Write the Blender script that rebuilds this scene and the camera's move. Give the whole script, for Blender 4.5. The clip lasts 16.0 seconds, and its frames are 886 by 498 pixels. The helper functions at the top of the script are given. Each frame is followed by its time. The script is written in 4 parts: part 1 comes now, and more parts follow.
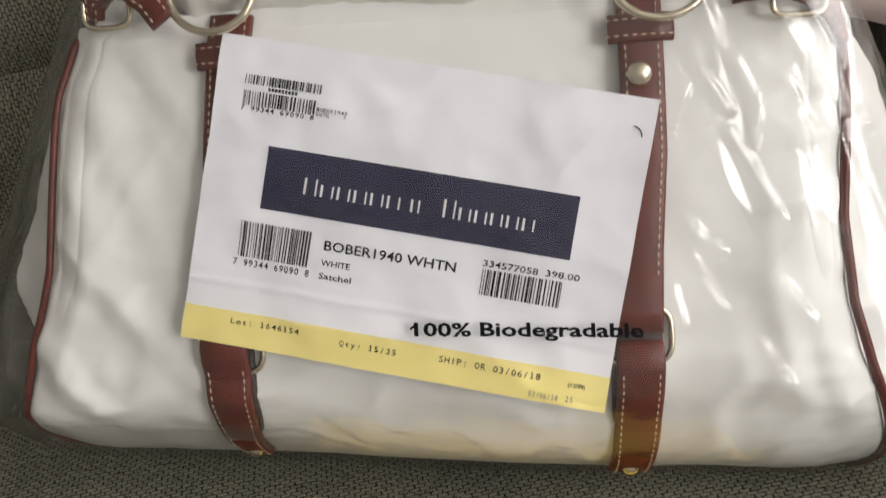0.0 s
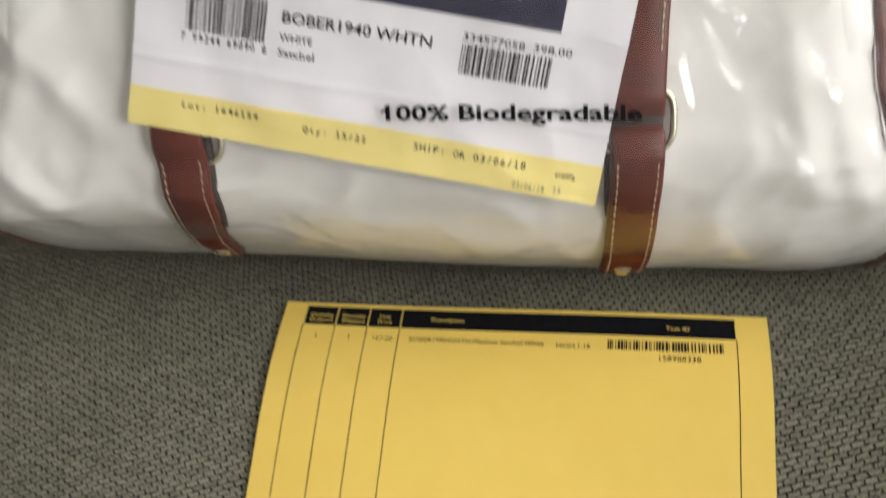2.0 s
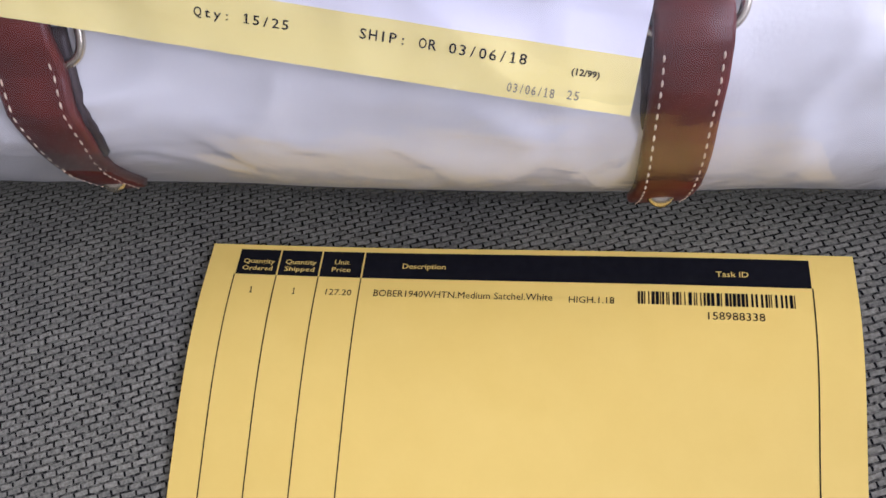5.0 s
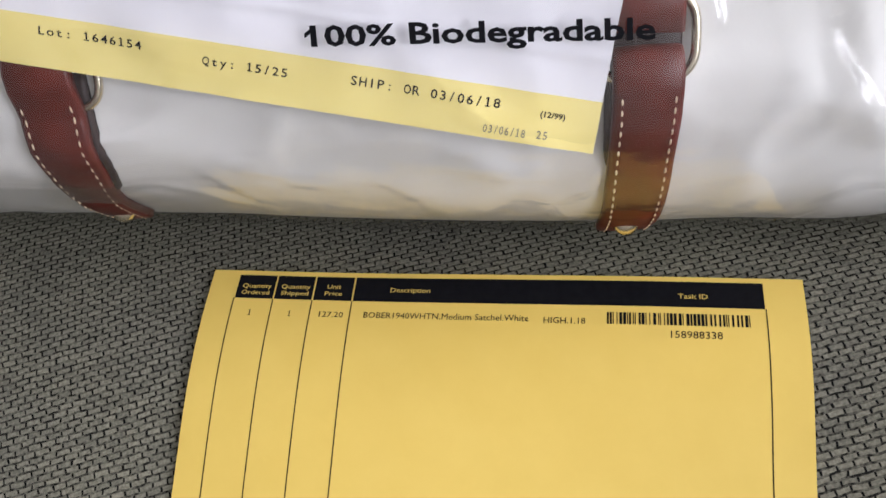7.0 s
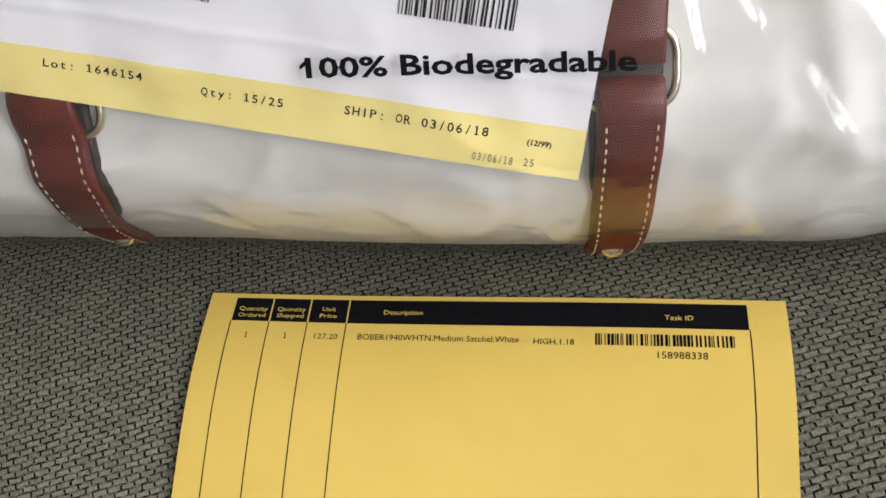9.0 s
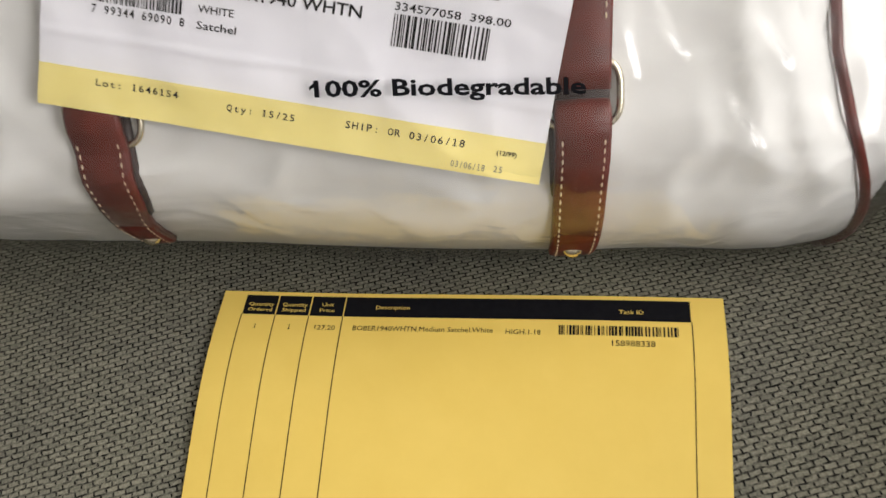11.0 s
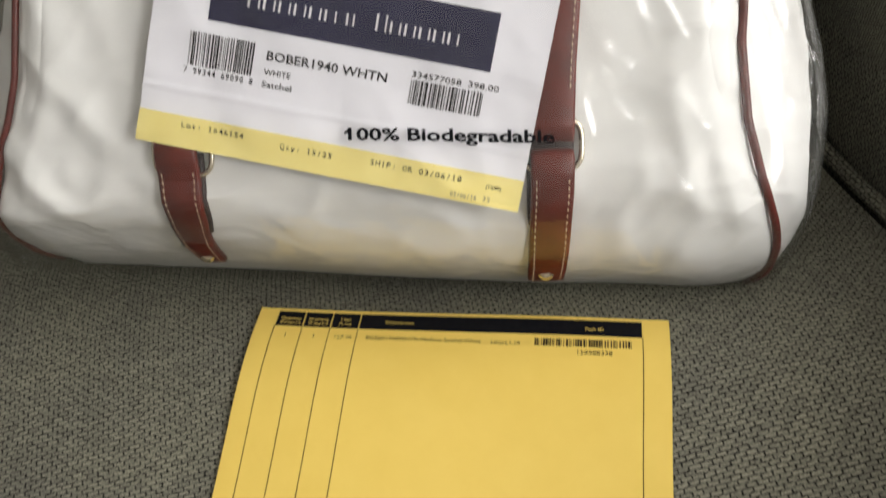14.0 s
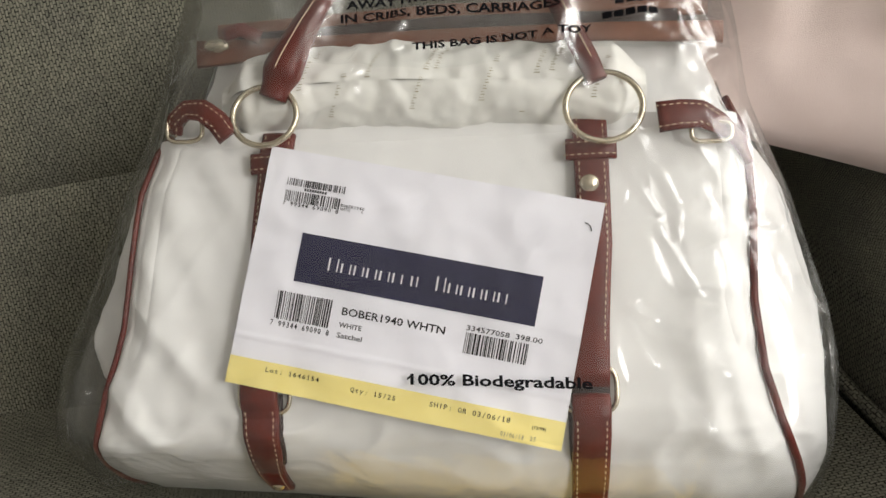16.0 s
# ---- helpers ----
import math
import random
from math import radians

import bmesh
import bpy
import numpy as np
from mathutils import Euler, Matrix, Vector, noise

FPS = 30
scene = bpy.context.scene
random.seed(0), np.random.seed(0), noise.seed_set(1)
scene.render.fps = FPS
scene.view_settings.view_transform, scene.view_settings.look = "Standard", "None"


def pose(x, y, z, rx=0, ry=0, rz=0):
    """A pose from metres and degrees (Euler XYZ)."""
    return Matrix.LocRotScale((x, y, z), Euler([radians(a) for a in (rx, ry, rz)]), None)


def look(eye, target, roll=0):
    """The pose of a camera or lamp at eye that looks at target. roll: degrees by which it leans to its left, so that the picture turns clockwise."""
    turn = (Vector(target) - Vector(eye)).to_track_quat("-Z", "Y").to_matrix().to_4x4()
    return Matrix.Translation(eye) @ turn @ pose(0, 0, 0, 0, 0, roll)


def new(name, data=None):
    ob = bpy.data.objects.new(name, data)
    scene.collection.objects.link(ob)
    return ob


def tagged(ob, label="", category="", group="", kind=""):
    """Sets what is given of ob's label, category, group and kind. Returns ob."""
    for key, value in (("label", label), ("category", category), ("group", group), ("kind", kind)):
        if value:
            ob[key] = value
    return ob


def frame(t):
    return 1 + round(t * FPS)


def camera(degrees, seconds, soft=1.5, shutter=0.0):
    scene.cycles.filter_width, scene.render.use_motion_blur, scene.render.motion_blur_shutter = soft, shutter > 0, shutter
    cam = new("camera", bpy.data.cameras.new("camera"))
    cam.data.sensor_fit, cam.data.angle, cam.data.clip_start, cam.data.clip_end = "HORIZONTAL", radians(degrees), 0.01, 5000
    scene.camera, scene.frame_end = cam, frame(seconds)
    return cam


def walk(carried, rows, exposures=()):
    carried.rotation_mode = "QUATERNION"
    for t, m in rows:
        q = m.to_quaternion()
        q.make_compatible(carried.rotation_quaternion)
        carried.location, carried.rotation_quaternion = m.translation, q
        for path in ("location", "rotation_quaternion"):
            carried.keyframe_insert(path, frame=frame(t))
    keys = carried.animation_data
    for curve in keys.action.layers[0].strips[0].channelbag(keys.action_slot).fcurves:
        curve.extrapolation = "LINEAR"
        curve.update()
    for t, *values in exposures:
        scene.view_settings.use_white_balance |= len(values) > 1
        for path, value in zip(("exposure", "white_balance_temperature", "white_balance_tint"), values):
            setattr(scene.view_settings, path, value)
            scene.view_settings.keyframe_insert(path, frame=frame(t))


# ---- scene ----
cam = camera(53.823, 16.0, soft=1.5, shutter=0.8)
PATH = [
    (0.0, (0.0216, -0.2299, 0.3708), (-0.0324, 0.0278, 0.1403), -7.00),
    (0.5, (0.0235, -0.2284, 0.3675), (-0.0315, 0.0245, 0.1318), -7.55),
    (1.0, (0.0256, -0.2293, 0.3672), (-0.0307, 0.0206, 0.1286), -7.89),
    (1.5, (0.0257, -0.2235, 0.3589), (-0.0300, 0.0068, 0.1013), -8.29),
    (2.0, (0.0281, -0.2174, 0.3318), (-0.0264, -0.0089, 0.0560), -8.97),
    (2.5, (0.0261, -0.2035, 0.3024), (-0.0221, -0.0038, 0.0190), -7.99),
    (3.0, (0.0277, -0.1788, 0.2805), (-0.0166, 0.0088, -0.0116), -8.19),
    (3.5, (0.0266, -0.1581, 0.2678), (-0.0234, 0.0189, -0.0300), -11.04),
    (4.0, (0.0190, -0.1455, 0.2592), (-0.0311, 0.0228, -0.0435), -12.08),
    (6.5, (0.0191, -0.1530, 0.2724), (-0.0301, 0.0229, -0.0261), -11.09),
    (7.0, (0.0245, -0.1586, 0.2802), (-0.0221, 0.0213, -0.0164), -10.45),
    (7.5, (0.0249, -0.1600, 0.2806), (-0.0220, 0.0252, -0.0127), -10.27),
    (8.0, (0.0239, -0.1617, 0.2828), (-0.0214, 0.0242, -0.0102), -9.84),
    (8.5, (0.0255, -0.1619, 0.2832), (-0.0200, 0.0255, -0.0089), -9.81),
    (9.0, (0.0275, -0.1619, 0.2870), (-0.0184, 0.0253, -0.0051), -9.96),
    (11.5, (0.0430, -0.2346, 0.3348), (-0.0011, -0.0192, 0.0625), -7.00),
    (12.0, (0.0493, -0.2708, 0.3542), (0.0056, -0.0438, 0.0914), -5.69),
    (12.5, (0.0565, -0.2901, 0.3575), (0.0154, -0.0607, 0.0964), -4.83),
    (13.0, (0.0568, -0.2905, 0.3583), (0.0153, -0.0606, 0.0977), -4.70),
    (13.5, (0.0540, -0.2895, 0.3563), (0.0077, -0.0552, 0.1004), -5.35),
    (14.0, (0.0533, -0.2896, 0.3557), (0.0057, -0.0508, 0.1042), -5.37),
    (14.5, (0.0598, -0.3012, 0.3786), (0.0089, -0.0320, 0.1608), -5.60),
    (15.0, (0.0589, -0.3075, 0.3957), (0.0020, -0.0326, 0.1867), -6.26),
    (15.5, (0.0527, -0.3180, 0.4080), (-0.0095, -0.0335, 0.2138), -5.79),
    (16.0, (0.0538, -0.3176, 0.4095), (-0.0112, -0.0308, 0.2196), -6.11),
]
EXPOSURES = [(0.0, -0.14, 6450, 11), (1.5, -0.10, 6450, 11), (2.2, 0.0, 6400, 10), (3.0, 0.1, 5500, 19), (3.6, 0.13, 5230, 30), (4.2, 0.13, 5210, 31), (6.4, 0.12, 5650, 20), (7.5, 0.04, 5950, 15), (9.2, 0.06, 6150, 13), (11.3, 0.02, 6400, 12), (14.2, 0.0, 6400, 10), (14.9, -0.2, 6450, 10), (15.4, -0.12, 6450, 10), (16.0, 0.0, 6450, 10)]
walk(cam, [(t, look(eye, target, roll)) for t, eye, target, roll in PATH], EXPOSURES)

# ---- light ----
world = bpy.data.worlds.new("room_light")
scene.world = world
world.use_nodes = True
wbg = world.node_tree.nodes["Background"]
sky = world.node_tree.nodes.new("ShaderNodeTexSky")
sky.sky_type, sky.sun_disc = "NISHITA", False
sky.sun_elevation, sky.sun_rotation = radians(35), radians(60)
world.node_tree.links.new(sky.outputs[0], wbg.inputs[0])
wbg.inputs[1].default_value = 0.1


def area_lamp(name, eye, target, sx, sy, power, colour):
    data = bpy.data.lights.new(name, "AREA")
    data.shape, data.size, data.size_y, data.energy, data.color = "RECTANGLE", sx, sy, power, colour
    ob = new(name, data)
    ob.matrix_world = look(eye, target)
    return tagged(ob, "daylight lamp standing in for an unseen window", "light", kind="structure")


# Main light from the right, as the shading suggests; its window is out of view.
area_lamp("unseen_window_light", (2.04, 0.38, 1.40), (0.0, 0.38, 1.40), 1.5, 1.1, 48, (1.0, 0.97, 0.91))
# Added fill for the satchel's front, given a made-up second window.
area_lamp("unseen_window_light", (2.04, -1.45, 1.40), (0.0, -1.45, 1.40), 1.2, 1.1, 58, (1.0, 0.97, 0.91))


# ---- materials ----
def nodes_of(name):
    m = bpy.data.materials.new(name)
    m.use_nodes = True
    nt = m.node_tree
    return m, nt, nt.nodes["Principled BSDF"]


def add(nt, kind, **inputs):
    n = nt.nodes.new(kind)
    for k, v in inputs.items():
        n.inputs[k.replace("_", " ")].default_value = v
    return n


def ramp(nt, source, stops):
    r = nt.nodes.new("ShaderNodeValToRGB")
    while len(r.color_ramp.elements) < len(stops):
        r.color_ramp.elements.new(0.5)
    for e, (p, c) in zip(r.color_ramp.elements, stops):
        e.position, e.color = p, (*c, 1)
    nt.links.new(source, r.inputs[0])
    return r


def surface(name, c1, c2, rough, scale=40, bump=0.1, bump_scale=400, dist=0.0004, metal=0.0, spec=0.4, broad=6.0, sheen=0.0):
    """Two-scale mottled colour with a fine relief."""
    m, nt, b = nodes_of(name)
    tc = nt.nodes.new("ShaderNodeTexCoord")
    n1 = add(nt, "ShaderNodeTexNoise", Scale=scale, Detail=6.0)
    n0 = add(nt, "ShaderNodeTexNoise", Scale=broad, Detail=3.0)
    n2 = add(nt, "ShaderNodeTexNoise", Scale=bump_scale, Detail=4.0)
    for n in (n0, n1, n2):
        nt.links.new(tc.outputs["Object"], n.inputs["Vector"])
    mean = nt.nodes.new("ShaderNodeMath")
    mean.operation = "ADD"
    half = nt.nodes.new("ShaderNodeMath")
    half.operation, half.inputs[1].default_value = "MULTIPLY", 0.5
    nt.links.new(n0.outputs[0], mean.inputs[0])
    nt.links.new(n1.outputs[0], mean.inputs[1])
    nt.links.new(mean.outputs[0], half.inputs[0])
    r = ramp(nt, half.outputs[0], [(0.35, c1), (0.65, c2)])
    nt.links.new(r.outputs[0], b.inputs["Base Color"])
    bp = add(nt, "ShaderNodeBump", Strength=bump, Distance=dist)
    nt.links.new(n2.outputs[0], bp.inputs["Height"])
    nt.links.new(bp.outputs[0], b.inputs["Normal"])
    b.inputs["Roughness"].default_value = rough
    b.inputs["Metallic"].default_value = metal
    b.inputs["Specular IOR Level"].default_value = spec
    b.inputs["Sheen Weight"].default_value = sheen
    return m


def woven(name, light, dark, gap):
    """Basket-woven upholstery: short yarn floats with black gaps, laid out in metres of the UV map."""
    m, nt, b = nodes_of(name)
    uv = nt.nodes.new("ShaderNodeUVMap")
    warp = add(nt, "ShaderNodeTexNoise", Scale=150.0, Detail=2.0)
    nt.links.new(uv.outputs[0], warp.inputs["Vector"])
    off = nt.nodes.new("ShaderNodeVectorMath")
    off.operation = "MULTIPLY_ADD"
    off.inputs[1].default_value = (0.0024, 0.0015, 0.0)
    nt.links.new(warp.outputs["Color"], off.inputs[0])
    nt.links.new(uv.outputs[0], off.inputs[2])
    br = add(nt, "ShaderNodeTexBrick", Scale=1.0, Mortar_Size=0.00042, Mortar_Smooth=0.35, Bias=0.0, Brick_Width=0.0052, Row_Height=0.0022)
    br.offset, br.squash = 0.5, 1.0
    br.inputs["Color1"].default_value = (*light, 1)
    br.inputs["Color2"].default_value = (*dark, 1)
    br.inputs["Mortar"].default_value = (*[0.5 * (p + q) for p, q in zip(light, dark)], 1)
    nt.links.new(off.outputs[0], br.inputs["Vector"])
    sep = nt.nodes.new("ShaderNodeSeparateXYZ")
    nt.links.new(off.outputs[0], sep.inputs[0])
    row = nt.nodes.new("ShaderNodeMath")
    row.operation, row.inputs[1].default_value = "PINGPONG", 0.0011
    nt.links.new(sep.outputs[1], row.inputs[0])
    thin = nt.nodes.new("ShaderNodeMath")
    thin.operation, thin.inputs[1].default_value = "LESS_THAN", 0.00040
    nt.links.new(row.outputs[0], thin.inputs[0])
    worn = add(nt, "ShaderNodeTexNoise", Scale=420.0, Detail=2.0)
    nt.links.new(uv.outputs[0], worn.inputs["Vector"])
    wr = ramp(nt, worn.outputs[0], [(0.40, (0.75, 0.75, 0.75)), (0.60, (0.05, 0.05, 0.05))])
    keep = nt.nodes.new("ShaderNodeMath")
    keep.operation = "MULTIPLY"
    nt.links.new(thin.outputs[0], keep.inputs[0])
    nt.links.new(wr.outputs[0], keep.inputs[1])
    joint = nt.nodes.new("ShaderNodeMath")
    joint.operation, joint.inputs[0].default_value = "SUBTRACT", 1.0
    nt.links.new(keep.outputs[0], joint.inputs[1])
    dark_fac = nt.nodes.new("ShaderNodeMath")
    dark_fac.operation, dark_fac.use_clamp = "MULTIPLY", True
    nt.links.new(joint.outputs[0], dark_fac.inputs[0])
    nt.links.new(br.outputs["Fac"], dark_fac.inputs[1])
    yarn = nt.nodes.new("ShaderNodeMix")
    yarn.data_type = "RGBA"
    yarn.inputs[7].default_value = (*gap, 1)
    nt.links.new(dark_fac.outputs[0], yarn.inputs[0])
    nt.links.new(br.outputs["Color"], yarn.inputs[6])
    n1 = add(nt, "ShaderNodeTexNoise", Scale=900.0, Detail=4.0)
    nt.links.new(uv.outputs[0], n1.inputs["Vector"])
    n2 = add(nt, "ShaderNodeTexNoise", Scale=14.0, Detail=4.0)
    nt.links.new(uv.outputs[0], n2.inputs["Vector"])
    r1 = ramp(nt, n1.outputs[0], [(0.3, (0.6, 0.6, 0.6)), (0.7, (1.25, 1.25, 1.25))])
    r2 = ramp(nt, n2.outputs[0], [(0.3, (0.88, 0.88, 0.9)), (0.7, (1.1, 1.1, 1.06))])
    m1 = nt.nodes.new("ShaderNodeMix")
    m1.data_type, m1.blend_type = "RGBA", "MULTIPLY"
    m1.inputs[0].default_value = 1.0
    nt.links.new(yarn.outputs[2], m1.inputs[6])
    nt.links.new(r1.outputs[0], m1.inputs[7])
    m2 = nt.nodes.new("ShaderNodeMix")
    m2.data_type, m2.blend_type = "RGBA", "MULTIPLY"
    m2.inputs[0].default_value = 1.0
    nt.links.new(m1.outputs[2], m2.inputs[6])
    nt.links.new(r2.outputs[0], m2.inputs[7])
    nt.links.new(m2.outputs[2], b.inputs["Base Color"])
    inv = nt.nodes.new("ShaderNodeMath")
    inv.operation, inv.inputs[0].default_value = "SUBTRACT", 1.0
    nt.links.new(br.outputs["Fac"], inv.inputs[1])
    mixh = nt.nodes.new("ShaderNodeMath")
    mixh.operation, mixh.inputs[1].default_value = "MULTIPLY_ADD", 0.35
    nt.links.new(n1.outputs[0], mixh.inputs[0])
    nt.links.new(inv.outputs[0], mixh.inputs[2])
    bp = add(nt, "ShaderNodeBump", Strength=0.9, Distance=0.0006)
    nt.links.new(mixh.outputs[0], bp.inputs["Height"])
    nt.links.new(bp.outputs[0], b.inputs["Normal"])
    b.inputs["Roughness"].default_value = 0.95
    b.inputs["Specular IOR Level"].default_value = 0.15
    return m


def clear_film(name):
    """Thin clear polythene: see-through, glossy by Fresnel, a trace of haze."""
    m, nt, b = nodes_of(name)
    nt.nodes.remove(b)
    out = nt.nodes["Material Output"]
    tr = nt.nodes.new("ShaderNodeBsdfTransparent")
    tr.inputs[0].default_value = (0.98, 0.985, 0.98, 1)
    gl = nt.nodes.new("ShaderNodeBsdfGlossy")
    gl.inputs["Roughness"].default_value = 0.16
    haze = nt.nodes.new("ShaderNodeBsdfDiffuse")
    haze.inputs[0].default_value = (0.75, 0.75, 0.74, 1)
    tc = nt.nodes.new("ShaderNodeTexCoord")
    n1 = add(nt, "ShaderNodeTexNoise", Scale=28.0, Detail=3.0, Distortion=1.2)
    n2 = add(nt, "ShaderNodeTexNoise", Scale=110.0, Detail=2.0, Distortion=0.8)
    bp = add(nt, "ShaderNodeBump", Strength=0.28, Distance=0.003)
    bp2 = add(nt, "ShaderNodeBump", Strength=0.18, Distance=0.001)
    for n in (n1, n2):
        nt.links.new(tc.outputs["Object"], n.inputs["Vector"])
    nt.links.new(n1.outputs[0], bp.inputs["Height"])
    nt.links.new(n2.outputs[0], bp2.inputs["Height"])
    nt.links.new(bp.outputs[0], bp2.inputs["Normal"])
    # sharp creases between small facets, in patches
    warp = nt.nodes.new("ShaderNodeVectorMath")
    warp.operation = "MULTIPLY_ADD"
    warp.inputs[1].default_value = (0.02, 0.02, 0.02)
    nt.links.new(n1.outputs["Color"], warp.inputs[0])
    nt.links.new(tc.outputs["Object"], warp.inputs[2])
    cells = add(nt, "ShaderNodeTexVoronoi", Scale=42.0)
    cells.feature = "DISTANCE_TO_EDGE"
    nt.links.new(warp.outputs[0], cells.inputs["Vector"])
    crease = ramp(nt, cells.outputs["Distance"], [(0.0, (1, 1, 1)), (0.16, (0, 0, 0))])
    broad = add(nt, "ShaderNodeTexNoise", Scale=13.0, Detail=2.0)
    nt.links.new(tc.outputs["Object"], broad.inputs["Vector"])
    patch = ramp(nt, broad.outputs[0], [(0.48, (0.02, 0.02, 0.02)), (0.66, (0.9, 0.9, 0.9))])
    high = nt.nodes.new("ShaderNodeMath")
    high.operation = "MULTIPLY"
    nt.links.new(crease.outputs[0], high.inputs[0])
    nt.links.new(patch.outputs[0], high.inputs[1])
    bp3 = add(nt, "ShaderNodeBump", Strength=0.5, Distance=0.0014)
    nt.links.new(high.outputs[0], bp3.inputs["Height"])
    nt.links.new(bp2.outputs[0], bp3.inputs["Normal"])
    nt.links.new(bp3.outputs[0], gl.inputs["Normal"])
    fr = add(nt, "ShaderNodeFresnel", IOR=1.5)
    nt.links.new(bp3.outputs[0], fr.inputs["Normal"])
    two = nt.nodes.new("ShaderNodeMath")
    two.operation, two.inputs[1].default_value, two.use_clamp = "MULTIPLY", 1.6, True
    nt.links.new(fr.outputs[0], two.inputs[0])
    cap = nt.nodes.new("ShaderNodeMath")
    cap.operation, cap.inputs[1].default_value = "MINIMUM", 0.5
    nt.links.new(two.outputs[0], cap.inputs[0])
    mh = nt.nodes.new("ShaderNodeMixShader")
    mh.inputs[0].default_value = 0.012
    nt.links.new(tr.outputs[0], mh.inputs[1])
    nt.links.new(haze.outputs[0], mh.inputs[2])
    mx = nt.nodes.new("ShaderNodeMixShader")
    nt.links.new(cap.outputs[0], mx.inputs[0])
    nt.links.new(mh.outputs[0], mx.inputs[1])
    nt.links.new(gl.outputs[0], mx.inputs[2])
    nt.links.new(mx.outputs[0], out.inputs["Surface"])
    return m


FABRIC = woven("woven_fabric", (0.244, 0.235, 0.184), (0.172, 0.167, 0.132), (0.003, 0.003, 0.004))
WHITE_LEATHER = surface("white_leather", (0.735, 0.725, 0.71), (0.79, 0.785, 0.775), 0.5, 30, 0.25, 900, 0.0004)
TAN_LEATHER = surface("tan_leather", (0.066, 0.0066, 0.0036), (0.128, 0.0135, 0.0062), 0.42, 120, 0.3, 1500, 0.0003)
DARK_EDGE = surface("dark_leather_edge", (0.02, 0.012, 0.012), (0.04, 0.02, 0.018), 0.5)
ZIP_BAND = surface("brown_band", (0.15, 0.060, 0.034), (0.21, 0.085, 0.05), 0.5, 60)
THREAD = surface("cream_thread", (0.52, 0.40, 0.27), (0.62, 0.50, 0.36), 0.8, 900)
BRASS = surface("brass", (0.62, 0.55, 0.42), (0.70, 0.63, 0.50), 0.27, 60, 0.05, 300, 0.0002, metal=1.0)
PAPER = surface("white_paper", (0.745, 0.735, 0.785), (0.785, 0.775, 0.825), 0.75, 25, 0.15, 60, 0.001)
PALE_YELLOW = surface("pale_yellow_paper", (0.78, 0.66, 0.24), (0.82, 0.71, 0.29), 0.75, 60, 0.1, 300)
YELLOW_PAPER = surface("yellow_paper", (0.74, 0.53, 0.110), (0.78, 0.57, 0.130), 0.7, 60, 0.12, 500, 0.0002)
NAVY = surface("navy_ink", (0.013, 0.013, 0.044), (0.019, 0.019, 0.054), 0.6, 80, spec=0.2)
INK = surface("black_ink", (0.006, 0.006, 0.008), (0.010, 0.010, 0.012), 0.75, 300, spec=0.05)
GREY_INK = surface("grey_ink", (0.22, 0.20, 0.14), (0.30, 0.28, 0.20), 0.7, 300)
FAINT_INK = surface("faint_print", (0.36, 0.32, 0.22), (0.50, 0.46, 0.35), 0.8, 200)
SILVER_INK = surface("pale_print", (0.72, 0.71, 0.72), (0.80, 0.79, 0.80), 0.6, 300)
TISSUE = surface("tissue_paper", (0.72, 0.71, 0.67), (0.82, 0.81, 0.77), 0.8, 30, 0.3, 60, 0.004)
PINK_CLOTH = surface("pink_cloth", (0.70, 0.57, 0.53), (0.77, 0.65, 0.61), 0.9, 25, 0.4, 1400, 0.0005)
WALL_PAINT = surface("wall_paint", (0.47, 0.455, 0.425), (0.52, 0.505, 0.475), 0.8, 8)
CEILING_PAINT = surface("ceiling_paint", (0.79, 0.78, 0.76), (0.83, 0.82, 0.80), 0.85, 8)
CARPET = surface("carpet", (0.20, 0.17, 0.14), (0.28, 0.24, 0.20), 0.95, 200, 0.6, 500, 0.003)
FILM = clear_film("clear_polythene")


# ---- building helpers ----
def bm_grid(fn, nu, nv, closed=False, uv_of=None):
    """A sheet of (nu+1) x (nv+1) places fn(a, b), a and b from 0 to 1."""
    bm = bmesh.new()
    lay = bm.loops.layers.uv.new("UVMap")
    rows = [[bm.verts.new(fn(i / nu, j / nv)) for i in range(nu if closed else nu + 1)] for j in range(nv + 1)]
    for j in range(nv):
        for i in range(nu):
            k = (i + 1) % nu if closed else i + 1
            f = bm.faces.new((rows[j][i], rows[j][k], rows[j + 1][k], rows[j + 1][i]))
            f.smooth = True
            for lp, (a, b) in zip(f.loops, ((i, j), (i + 1, j), (i + 1, j + 1), (i, j + 1))):
                lp[lay].uv = uv_of(a / nu, b / nv) if uv_of else (a / nu, b / nv)
    return bm


